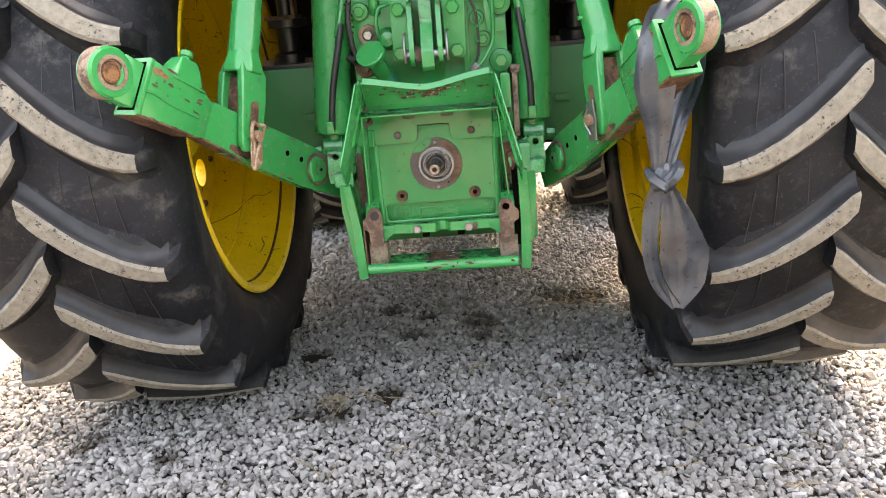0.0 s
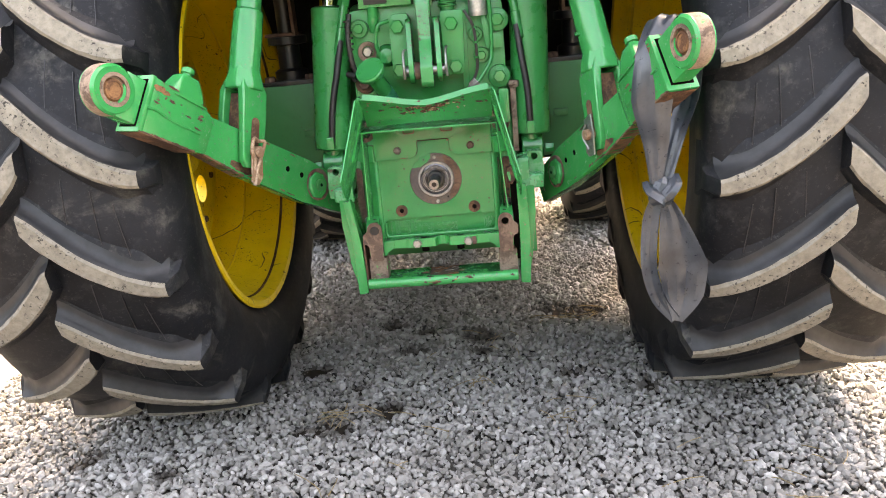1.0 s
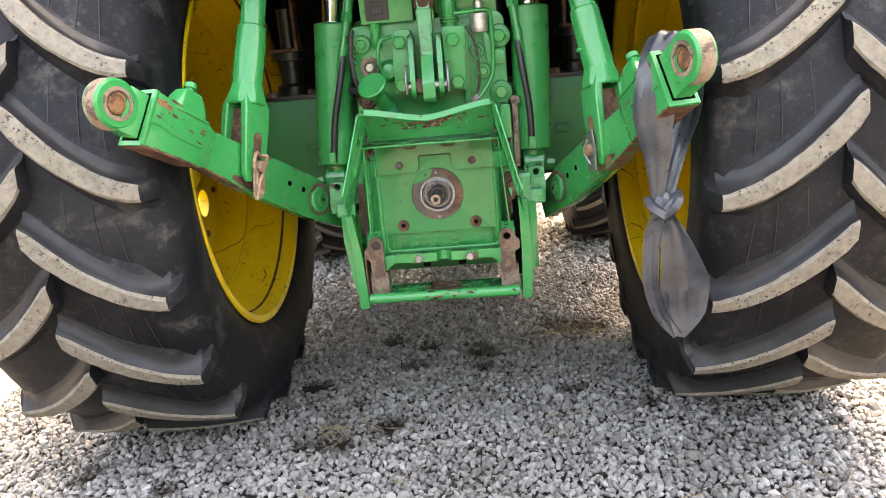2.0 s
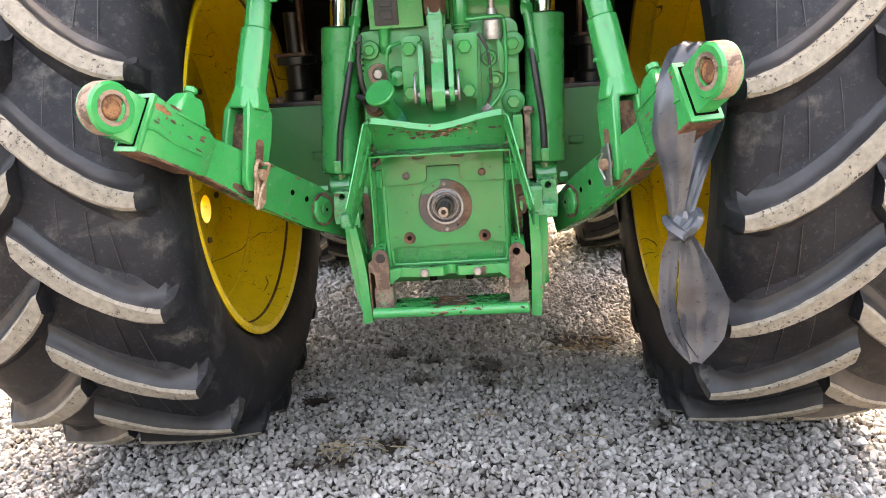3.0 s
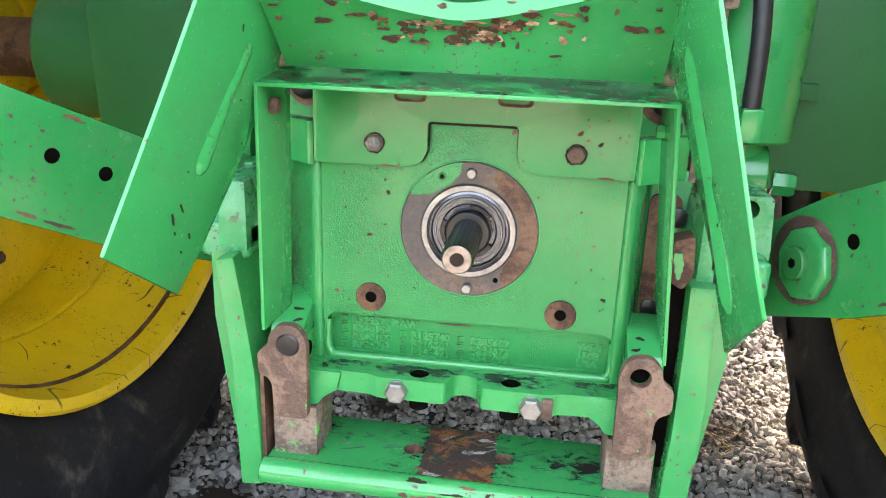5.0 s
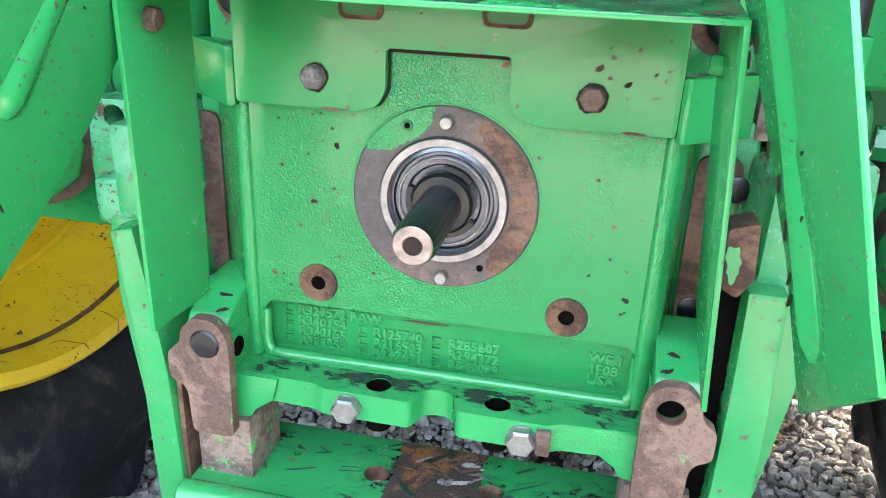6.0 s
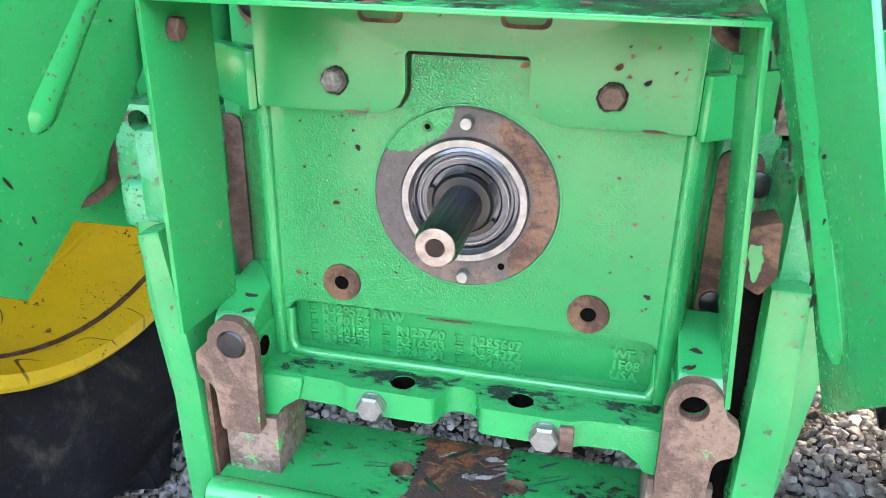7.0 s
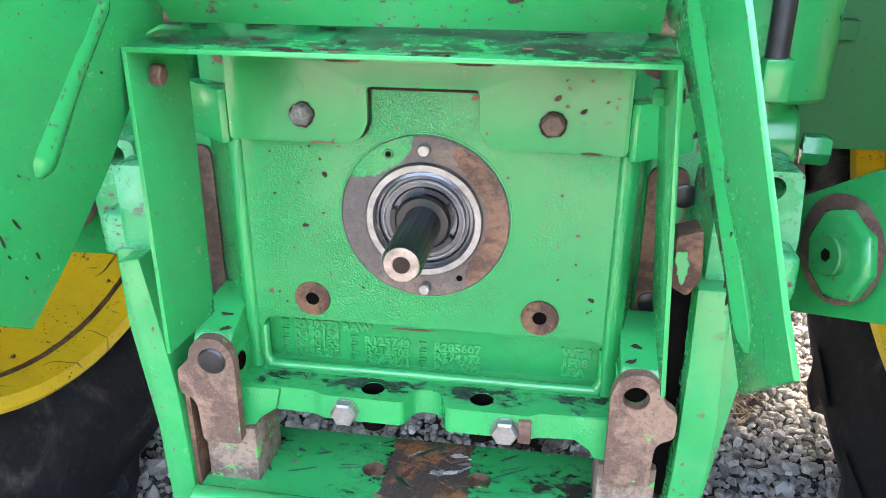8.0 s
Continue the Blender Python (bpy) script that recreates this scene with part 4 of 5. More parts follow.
for cx in (-0.111, 0.120):
    part("bolt_dirt", blotch((cx, -0.0131, 0.9765), BACK, (1, 0, 0), 0.0122, 0.0122, 40 + cx, 0.0005, 0.12), chip_dark, housing)
for cx, cz in ((-0.117, 0.780), (0.118, 0.777)):
    part("boss", ring((cx, 0.0, cz), BACK, 0.0072, 0.0190, 0.0025, 32, 0.0008), rust_plate, housing, "bare rusty boss round a tapped hole")
    part("tapped_hole", lathe([(0.0073, 0.0005), (0.0073, 0.0012)], (cx, 0.0, cz), BACK, 20), void, housing)

part("backing_strip", box(0.2385, 0.2545, -0.030, 0.04, 0.600, 0.850), void, housing, "dark strip painting the shade in the gap beside the housing")
part("backing_strip", box(-0.2475, -0.2425, -0.050, 0.05, 0.545, 0.700), rust_dark, housing, "dark strip painting the shade in the gap beside the housing")
# raised casting marks in the panel
def words(text, size, x, z, y, material, parent, align="LEFT", name="cast_mark"):
    cu = bpy.data.curves.new("tmp", "FONT")
    cu.body, cu.size, cu.align_x, cu.extrude, cu.bevel_depth, cu.resolution_u = text, size, align, 0.0014, 0.0006, 2
    ob = bpy.data.objects.new("tmp", cu)
    me = bpy.data.meshes.new_from_object(ob)
    me.transform(pose(x, y, z, 90, 0, 0))
    bpy.data.objects.remove(ob)
    bpy.data.curves.remove(cu)
    me.materials.clear()
    me.materials.append(material)
    ob = new(name, me)
    ob.parent = parent
    return ob


PY = 0.0175
STEP, HIGH = 0.0115, 0.0140
for x, z0, rows in ((-0.146, 0.7350, ("R329572 RAW", "R340154", "R340155", "R335233")), (-0.068, 0.7205, ("R125740", "R216503", "R249491")),
                    (0.008, 0.7195, ("R285607", "R294372", "R548099")), (0.143, 0.7255, ("WF 1", "1F08", "USA"))):
    for k, text in enumerate(rows):
        words(text, HIGH, x, z0 - k * STEP, PY, green_clean, housing)
for x, n, z0 in ((-0.160, 4, 0.7350), (-0.083, 3, 0.7205), (-0.008, 3, 0.7195)):
    for k in range(n):
        z = z0 - k * STEP
        part("cast_box", both(box(x, x + 0.0014, PY - 0.002, PY + 0.002, z, z + 0.0092), box(x, x + 0.008, PY - 0.002, PY + 0.002, z, z + 0.0014), box(x, x + 0.008, PY - 0.002, PY + 0.002, z + 0.0078, z + 0.0092)), green_clean, housing)

# slots under the top edge of the cover plate, with rusted rims
for x0, x1 in SLOTS:
    rim = rounded([(x0, 1.0255), (x1, 1.0255), (x1, 1.050), (x0, 1.050)], 0.008)
    part("cover_slot", prism(rim, "y", -0.0138, -0.0128), rust_dark, housing, "slot with a rusted rim")
    hole = rounded([(x0 + 0.004, 1.0290), (x1 - 0.004, 1.0290), (x1 - 0.004, 1.049), (x0 + 0.004, 1.049)], 0.006)
    part("slot_hole", prism(hole, "y", -0.0142, -0.0136), green_shaded, housing)
for x, z, r in ((0.123, 1.000, 0.004), (0.146, 0.989, 0.0035), (0.166, 0.998, 0.0018), (0.050, 0.998, 0.004), (0.04, 1.030, 0.002), (-0.02, 1.033, 0.0015), (0.13, 1.016, 0.0014)):
    part("paint_chip", blotch((x, -0.0132, z), BACK, (1, 0, 0.6), r, r * 0.5, x), chip_dark if r < 0.0039 else rust_plate, housing)
for x0, x1, z in ((-0.105, -0.085, 0.9508), (0.145, 0.165, 0.9512), (-0.03, 0.01, 0.752)):
    part("paint_chip", blotch(((x0 + x1) / 2, -0.0132 if z > 0.9 else -0.0003, z), BACK, (1, 0, 0), (x1 - x0) / 2, 0.0012, z), rust_dark, housing)
speckle = random.Random(31)
for k in range(46):
    x, z = speckle.uniform(-0.165, 0.17), speckle.uniform(0.765, 0.945)
    if math.hypot(x - 0.002, z - SZ) > 0.09:
        r = speckle.choice((0.0007, 0.0010, 0.0012, 0.0022))
        part("paint_chip", blotch((x, -0.0003, z), BACK, (1, 0, speckle.uniform(-1, 1)), r * 1.4, r, k, 0.0003), chip_dark if k % 4 else rust_dark, housing)

# flange, seal and splined shaft
C = V((0.002, 0.0, SZ))
part("flange_ring", ring(C + V((0, 0.002, 0)), BACK, 0.056, 0.083, 0.0050, 64), flange_mat, housing, "rusty flange ring, partly painted")
rag = random.Random(21)
inner_edge = [(0.0585 + max(0.0, (a - 132) / 18.0) ** 2 * 0.020 + rag.uniform(0.0, 0.0035) + max(0.0, (108 - a) / 12.0) * 0.016, radians(a + rag.uniform(-1, 1))) for a in range(150, 96, -2)]
part("paint_remnant", prism([(C.x + r * math.cos(a), C.z + r * math.sin(a)) for r, a in [(0.0828, radians(k)) for k in range(97, 150, 4)] + inner_edge], "y", -0.0034, -0.0029), green_cast, housing)
bloom = [(0.0580 + rag.uniform(0.0, 0.004) + max(0.0, (abs(a - 6) - 50) / 14.0) * 0.012, radians(a + rag.uniform(-1, 1))) for a in range(68, -58, -3)]
part("rust_bloom", prism([(C.x + (0.0826 - rag.uniform(0.0, 0.0035)) * math.cos(radians(k)), C.z + (0.0826 - rag.uniform(0.0, 0.0035)) * math.sin(radians(k))) for k in range(-58, 69, 3)] + [(C.x + r * math.cos(a), C.z + r * math.sin(a)) for r, a in bloom], "y", -0.0033, -0.0029), bloom_rust, housing, "orange rust bloom on the flange")
part("flange_groove", ring(C + V((0, 0.003, 0)), BACK, 0.083, 0.0855, 0.0035, 64, 0.0006), green_cast, housing)
part("bearing_ring", lathe([(0.0575, 0), (0.0575, 0.007), (0.0560, 0.009), (0.0500, 0.009), (0.0485, 0.006), (0.0485, 0)], C, BACK, 56, False), steel, housing, "bright steel bearing ring")
part("seal_ring", lathe([(0.0485, 0.001), (0.0485, 0.004), (0.045, 0.005), (0.0435, 0.002), (0.041, 0.002), (0.040, 0.005), (0.034, 0.005), (0.032, 0.002), (0.024, 0.0015), (0.0, 0.0015)], C, BACK, 48, False), seal, housing, "dark oil seal")
part("seal_lip", ring(C + V((0, -0.001, 0)), BACK, 0.0385, 0.0405, 0.0062, 48, 0.0005), steel, housing)
part("shaft_collar", lathe([(0.0275, 0), (0.0275, 0.012), (0.025, 0.015), (0.0195, 0.016)], C, BACK, 40), black_steel, housing)


def splined(c, length, r, groove, n=21):
    """A splined shaft that points at the rear, with a chamfered tip and a centre hole."""
    rings, k = [], n * 6
    for h, rr, g in ((0.0, r, 0.0), (0.020, r, 0.0), (0.024, r, 1.0), (length - 0.006, r, 1.0), (length, r * 0.88, 0.35)):
        ring_ = []
        for i in range(k):
            ph = i % 6
            dr = groove * g if ph in (3, 4, 5) else 0.0
            a = i * math.tau / k
            ring_.append((c.x + (rr - dr) * math.cos(a), c.y - h, c.z + (rr - dr) * math.sin(a)))
        rings.append(ring_)
    return solid(rings)


part("pto_shaft", splined(C, 0.113, 0.0180, 0.0004), black_steel, housing, "black greasy splined shaft", angle=25)
TIP = C + V((0, -0.113, 0))
part("shaft_tip", ring(TIP + V((0, 0.001, 0)), BACK, 0.0072, 0.0157, 0.0022, 32, 0.001), tip_mat, housing, "bare worn shaft end")
part("centre_hole", lathe([(0.0073, 0.0), (0.0073, 0.0014)], TIP, BACK, 24), chip_dark, housing)
for k in range(3):
    a = radians(40 + k * 120)
    part("snap_ring", prism([(C.x + r * math.cos(t), C.z + r * math.sin(t)) for r, t in [(0.033, a + j * 0.17) for j in range(6)] + [(0.0285, a + j * 0.17) for j in range(5, -1, -1)]], "y", -0.0090, -0.005), black_steel, housing)
for dx, dz in ((0.001, 0.0705), (0.001, -0.0715)):
    part("dowel_pin", rod(C + V((dx, 0.002, dz)), C + V((dx, -0.013, dz)), 0.0058, n=20, edge=0.001), zinc, housing, "bright dowel pin")
part("grub_screw", ring(C + V((-0.034, -0.002, 0.064)), BACK, 0.0026, 0.0050, 0.0026, 16, 0.0004), green_shaded, housing)
part("grub_socket", lathe([(0.0027, 0), (0.0027, 0.0008)], C + V((-0.034, -0.0036, 0.064)), BACK, 6), void, housing)
part("flange_hole", lathe([(0.0032, 0), (0.0032, 0.0006)], C + V((0.035, -0.003, -0.060)), BACK, 14), void, housing)

# ---- shield over the shaft ----
green_guard = smeared(paint("green_guard_enamel", GREEN, chips=0.64, rough=0.12), ((-0.14, -0.120, 0.075, 0.022), (0.0, -0.122, 0.09, 0.020), (0.135, -0.115, 0.085, 0.034), (0.05, -0.085, 0.15, 0.020)), 1.0535, (0.020, 0.022, 0.017), (0.008, 0.085, 0.032), 5.0)
inner_guard = part("inner_guard", slab([(-0.201, -0.148, 1.050), (0.206, -0.148, 1.049), (0.203, -0.004, 1.066), (-0.198, -0.004, 1.066)], (0, 0, 0.004)), green_guard, tractor, "green bent sheet guard round the shaft", bevel=0.001, level=True)
part("guard_flap", slab([(-0.201, -0.148, 1.052), (-0.199, -0.056, 1.058), (-0.206, -0.050, 0.782), (-0.206, -0.141, 0.787)], (0.004, 0, 0)), green_sheet, inner_guard, bevel=0.001)
part("guard_flap", slab([(0.206, -0.148, 1.051), (0.203, -0.060, 1.058), (0.219, -0.070, 0.838), (0.223, -0.148, 0.792)], (-0.004, 0, 0)), green_sheet, inner_guard, bevel=0.001)
part("guard_bolt", hexagon((-0.196, -0.113, 1.028), (1, 0, -0.1), 0.0092, 0.008), bolt_rust, inner_guard)
part("guard_nut", hexagon((0.204, -0.080, 1.018), (-1, 0, 0), 0.0075, 0.009), green_worn, inner_guard)
for sx in (-0.196, 0.200):
    part("hinge_bush", rod((sx - 0.014, -0.082, 1.073), (sx + 0.014, -0.082, 1.073), 0.010, edge=0.002), rust_pale, inner_guard)


def hood(u, v):
    """The tilted hood: v from its hinge to its rear edge, which is bent down in the middle."""
    dent = 1 - min(1.0, abs(u - 0.48) / 0.5)
    dent = dent * dent * (3 - 2 * dent) * 0.6 + dent * 0.4
    x = -0.186 + 0.380 * u
    y = -0.094 - (0.096 - 0.020 * u - 0.050 * dent) * v
    z = 1.0665 + 0.0855 * v + 0.004 * math.sin(math.pi * v) - 0.034 * dent * v ** 1.6
    return x, y, z


shield = part("shield_hood", grid_sheet(hood, 30, 8, (0, 0.003, 0.004)), green_worn, tractor, "green sheet hood with a dented scuffed edge", level=True)


def lip(u, v):
    x, y, z = hood(0.02 + u * 0.96, 1.0)
    return x, y + 0.006 * v, z + 0.016 * v


part("hood_lip", grid_sheet(lip, 30, 2, (0, 0.004, 0)), green, shield)
WING_L = [(-0.186, -0.196, 1.164), (-0.190, -0.264, 1.156), (-0.212, -0.316, 1.055), (-0.237, -0.374, 0.945), (-0.247, -0.248, 0.866), (-0.238, -0.208, 0.903), (-0.225, -0.158, 0.960), (-0.214, -0.130, 1.006), (-0.202, -0.112, 1.060), (-0.194, -0.040, 1.075)]
WING_R = [(0.192, -0.178, 1.164), (0.204, -0.266, 1.153), (0.219, -0.280, 1.090), (0.252, -0.307, 0.951), (0.260, -0.318, 0.918), (0.263, -0.216, 0.843), (0.245, -0.190, 0.925), (0.218, -0.150, 1.024), (0.206, -0.110, 1.070), (0.196, -0.040, 1.075)]
for pts, s in ((WING_L, 1), (WING_R, -1)):
    part("shield_wing", slab(pts, (s * 0.004, 0, 0)), green_sheet, shield, "green side wing of the shield", bevel=0.0012)


def pressed(pts, n, r, h):
    """A low swelling along a path, running out softly at both ends; n: the side to which it stands out."""
    path = [V(p) for p in smooth_path(pts, 12)]
    rings = []
    for k, p in enumerate(path):
        f = k / (len(path) - 1)
        full = max(0.03, min(1.0, f / 0.10, (1 - f) / 0.10))
        full = math.sqrt(1 - (1 - full) ** 2)
        t = (path[min(k + 1, len(path) - 1)] - path[max(k - 1, 0)]).normalized()
        side = t.cross(V(n)).normalized()
        up = side.cross(t)
        up = up if up.dot(V(n)) > 0 else -up
        row = [p + side * (r * full * u) + up * (h * full * math.cos(u * math.pi / 2) ** 1.4) for u in (-1, -0.8, -0.6, -0.4, -0.2, 0, 0.2, 0.4, 0.6, 0.8, 1)]
        rings.append(row + [p + side * (r * full) - up * 0.004, p - side * (r * full) - up * 0.004])
    return solid(rings)


part("pressed_rib", pressed([(-0.1960, -0.165, 1.094), (-0.2080, -0.200, 1.042), (-0.2195, -0.240, 0.980)], (1, 0, 0), 0.014, 0.006), green_sheet, shield)
part("pressed_rib", pressed([(0.2010, -0.170, 1.105), (0.2295, -0.205, 0.990), (0.2515, -0.240, 0.890)], (-1, 0, 0), 0.014, 0.006), green_sheet, shield)

dirt = random.Random(17)
for k in range(26):
    x, f = dirt.uniform(-0.19, 0.195), dirt.choice((0.02, 0.06, 0.1, 0.2, 0.5, 0.8, 0.9))
    f = min(0.98, max(0.02, f + dirt.gauss(0, 0.04)))
    p = V((x, -0.148 + 0.144 * f, 1.0545 + 0.0165 * f))
    part("caked_dirt", blotch(p, (0, -0.114, 1), (1, dirt.uniform(-0.2, 0.2), 0), dirt.uniform(0.003, 0.012), dirt.uniform(0.0006, 0.0022), k, 0.0006, 0.9), chip_dark if k % 3 else rust_plate, inner_guard)


def wing_chips(pts, side, seed, spots):
    """Dark dashes scraped into the inner face of a wing."""
    a = np.array([(1.0, p[1], p[2]) for p in pts])
    fit, *_ = np.linalg.lstsq(a, np.array([p[0] for p in pts]), rcond=None)
    n = V((side, -side * fit[1], -side * fit[2])).normalized()
    rnd = random.Random(seed)
    for y0, z0, count, spread in spots:
        for k in range(count):
            y, z = y0 + rnd.gauss(0, spread * 0.4), z0 + rnd.gauss(0, spread)
            c = V((fit[0] + fit[1] * y + fit[2] * z, y, z)) + n * 0.0046
            part("scuff", blotch(c, n, (0, -0.3 + rnd.uniform(-0.5, 0.3), 1), rnd.choice((0.0012, 0.0018, 0.003, 0.006)), rnd.uniform(0.0003, 0.0007), k, 0.0010), chip_dark, shield)


for s in (1,):
    part("guard_tab", prism(rounded([(s * 0.226, 0.905), (s * 0.247, 0.912), (s * 0.250, 0.868), (s * 0.240, 0.852), (s * 0.226, 0.860)], 0.004), "y", -0.085, -0.055), rust_plate, inner_guard, "rusty bent tab with scraps of paint", bevel=0.002)
    part("tab_paint", blotch((s * 0.233, -0.0853, 0.880), BACK, (0, 0, 1), 0.012, 0.006, s, 0.0006, 0.8), green, inner_guard)
wing_chips(WING_R, -1, 1, ((-0.150, 1.04, 6, 0.03), (-0.175, 0.98, 6, 0.03), (-0.20, 0.93, 3, 0.02), (-0.23, 0.98, 2, 0.03)))
wing_chips(WING_L, 1, 2, ((-0.20, 1.06, 2, 0.03), (-0.25, 0.98, 3, 0.03), (-0.27, 0.93, 3, 0.02)))

# ---- drawbar support ----
for s in (-1, 1):
    if s < 0:
        side = [(-0.246, 0.526), (-0.277, 0.523), (-0.280, 0.62), (-0.281, 0.70), (-0.296, 0.832), (-0.272, 0.838), (-0.262, 0.77), (-0.252, 0.69)]
    else:
        side = [(0.250, 0.526), (0.282, 0.523), (0.288, 0.62), (0.290, 0.70), (0.285, 0.846), (0.254, 0.846), (0.256, 0.77), (0.256, 0.66)]
    hp = part("drawbar_hanger", prism(side, "y", -0.056, 0.15), green_worn, tractor, "green drawbar support plate with chipped edges", bevel=0.004, level=True)
    part("hanger_block", pierced(rounded([(s * 0.292, 0.836), (s * 0.346, 0.836), (s * 0.349, 0.872), (s * 0.344, 0.938), (s * 0.299, 0.938), (s * 0.292, 0.90)], 0.006), [(s * 0.319, 0.922, 0.011)], "y", 0.006, 0.07), green_sky_pale, hp, "green cast lug with a hole")
    part("hanger_foot", box(s * 0.262, 0.344 if s > 0 else -0.326, -0.030, 0.05, 0.826, 0.872), green_sky_pale, hp, bevel=0.009, seg=3)
    part("hanger_cap", box(s * 0.262, s * 0.300, -0.034, 0.10, 0.836, 0.926), green_sky_pale, hp, bevel=0.008)
    part("hanger_web", prism([(0.12, 0.58), (0.34, 0.75), (0.34, 0.93), (0.05, 0.93), (0.05, 0.60)], "x", s * 0.285, s * 0.315), green, hp, bevel=0.004)
    part("hanger_step", prism([(s * 0.280, 0.545), (s * 0.294, 0.60), (s * 0.312, 0.75), (s * 0.312, 0.84), (s * 0.280, 0.84)], "y", -0.030, 0.12), green_worn, hp, bevel=0.003)
    c = -0.204 if s < 0 else 0.212
    ear = rounded([(c - s * 0.022, 0.636), (c + s * 0.020, 0.636), (c + s * 0.022, 0.680), (c + s * 0.026, 0.688), (c + s * 0.039, 0.694), (c + s * 0.039, 0.722), (c + s * 0.026, 0.731), (c + s * 0.023, 0.748), (c + s * 0.011, 0.760), (c - s * 0.008, 0.760), (c - s * 0.019, 0.750), (c - s * 0.023, 0.735)], 0.006)
    ep = part("hitch_ear", pierced(ear, [(c, 0.735, 0.0125)], "y", -0.066, -0.054), ear_rust, tractor, "brown rusty drawbar strap", level=True)
    if s < 0:
        part("ear_pin", lathe([(0.0140, 0), (0.0145, 0.004), (0.0125, 0.006), (0, 0.007)], (c, -0.063, 0.735), BACK, 24, False), black_steel, ep, "black pin head")
    else:
        part("ear_bush", ring((c, -0.056, 0.735), BACK, 0.0115, 0.0135, 0.010, 24, 0.001), rust_dark, ep)
        part("ear_bore", lathe([(0.0117, 0), (0.0117, 0.001)], (c, -0.0525, 0.735), BACK, 20), void, ep)
    part("spacer_block", box(c - s * 0.026, c + s * 0.032, -0.040, 0.03, 0.566, 0.637), block_rust, tractor, "rusty spacer block with scraps of paint", bevel=0.003, level=True)
green_bar_plate = smeared(paint("green_drawbar_enamel", GREEN, chips=0.62, dust=0.06), ((0.0, 0.0, 0.062, 0.070), (-0.19, 0.03, 0.030, 0.020), (0.165, 0.0, 0.050, 0.026)), 0.568, (0.020, 0.016, 0.013), (0.010, 0.090, 0.035), 3.0)
drawbar = part("drawbar_plate", pierced([(-0.240, -0.070), (0.242, -0.070), (0.242, 0.060), (-0.240, 0.060)], [(-0.058, 0.0, 0.0135), (0.062, 0.0, 0.0135), (-0.15, 0.01, 0.004)], "z", 0.548, 0.568), green_bar_plate, tractor, "green drawbar plate, worn bare in the middle", level=True)
orange_rust = rusty("orange_rust", (0.05, 0.026, 0.018), (0.22, 0.085, 0.030), 0.58)
scale_rust = rusty("dark_scale_with_orange", (0.034, 0.026, 0.022), (0.20, 0.078, 0.026), 0.55)
fray = random.Random(77)
worn = [(-0.043 + fray.uniform(-0.004, 0.003), -0.066 + k * 0.0062) for k in range(21)] + [(0.049 + fray.uniform(-0.003, 0.005), 0.058 - k * 0.0062) for k in range(21)]
part("worn_patch", prism(worn, "z", 0.5676, 0.5686), scale_rust, drawbar, "dark and orange rust patch")
for k in range(34):
    streak = (orange_rust, grey_bolt, bloom_rust, black_daub)[k % 4]
    part("worn_streak", blotch((fray.uniform(-0.040, 0.046), fray.uniform(-0.055, 0.050), 0.5684), (0, 0, 1), (fray.uniform(0.4, 1.0), fray.uniform(-0.6, 0.9), 0), fray.uniform(0.004, 0.016), fray.uniform(0.0010, 0.0045), fray.random(), 0.0004 + 0.00002 * k, 0.9), streak, drawbar)
for k in range(9):
    part("scratch", blotch((fray.choice((-1, 1)) * fray.uniform(0.06, 0.21), fray.uniform(-0.045, 0.040), 0.5682), (0, 0, 1), (1, fray.uniform(-0.2, 1.1), 0), fray.uniform(0.006, 0.020), fray.uniform(0.0004, 0.0009), fray.random(), 0.0004, 0.6), green_smear if k % 3 else black_daub, drawbar)
part("front_bar", rod((-0.240, -0.074, 0.5625), (0.242, -0.074, 0.5585), 0.0165, n=28, edge=0.002), green_worn, drawbar, "green round bar scuffed along its front")

for hx in (-0.058, 0.062):
    part("hole_wall", lathe([(0.0128, 0), (0.0128, 0.0185)], (hx, 0.0, 0.549), (0, 0, 1), 24, False), rust_dark, drawbar)
for k in range(14):
    x = daubs.choice((-1, 1)) * daubs.uniform(0.05, 0.21)
    part("paint_daub", blotch((x, daubs.uniform(-0.045, 0.045), 0.5683), (0, 0, 1), (1, daubs.uniform(-1.5, 1.5), 0), daubs.uniform(0.003, 0.009), daubs.uniform(0.0008, 0.0025), daubs.random(), 0.0003 + 0.00002 * k, 0.9), green_smear if k % 2 else black_daub, drawbar)
for k in range(18):
    x = daubs.choice((daubs.uniform(-0.235, 0.238), daubs.gauss(0.0, 0.05)))
    a = radians(daubs.uniform(-70, 50))
    n = V((0, -math.cos(a), -math.sin(a)))
    part("scuff", blotch(V((x, -0.074, 0.5605 - x * 0.0083)) + n * 0.0163, n, (1, 0, 0), daubs.uniform(0.002, 0.014), daubs.uniform(0.0010, 0.0040), k, 0.0006, 0.9), rust_plate if k % 2 else chip_dark, drawbar)
# rubbed and rusted places on the inside of the dented hood
for k in range(120):
    u = min(0.97, max(0.03, daubs.gauss(0.5, 0.13 if k % 3 else 0.28)))
    v_ = min(0.95, max(0.25, daubs.gauss(0.66, 0.17)))
    p, q, w_ = V(hood(u, v_)), V(hood(u + 0.01, v_)), V(hood(u, v_ - 0.01))
    n = (q - p).cross(w_ - p).normalized()
    n = n if n.z < 0 else -n
    part("scuff", blotch(p + n * 0.0012, n, (1, 0, daubs.uniform(-0.3, 0.3)), daubs.choice((0.002, 0.003, 0.005, 0.009)), daubs.uniform(0.0012, 0.0042), k, 0.0004, 0.8), (rust_plate, orange_rust, orange_rust, pin_rust)[k % 4], shield)
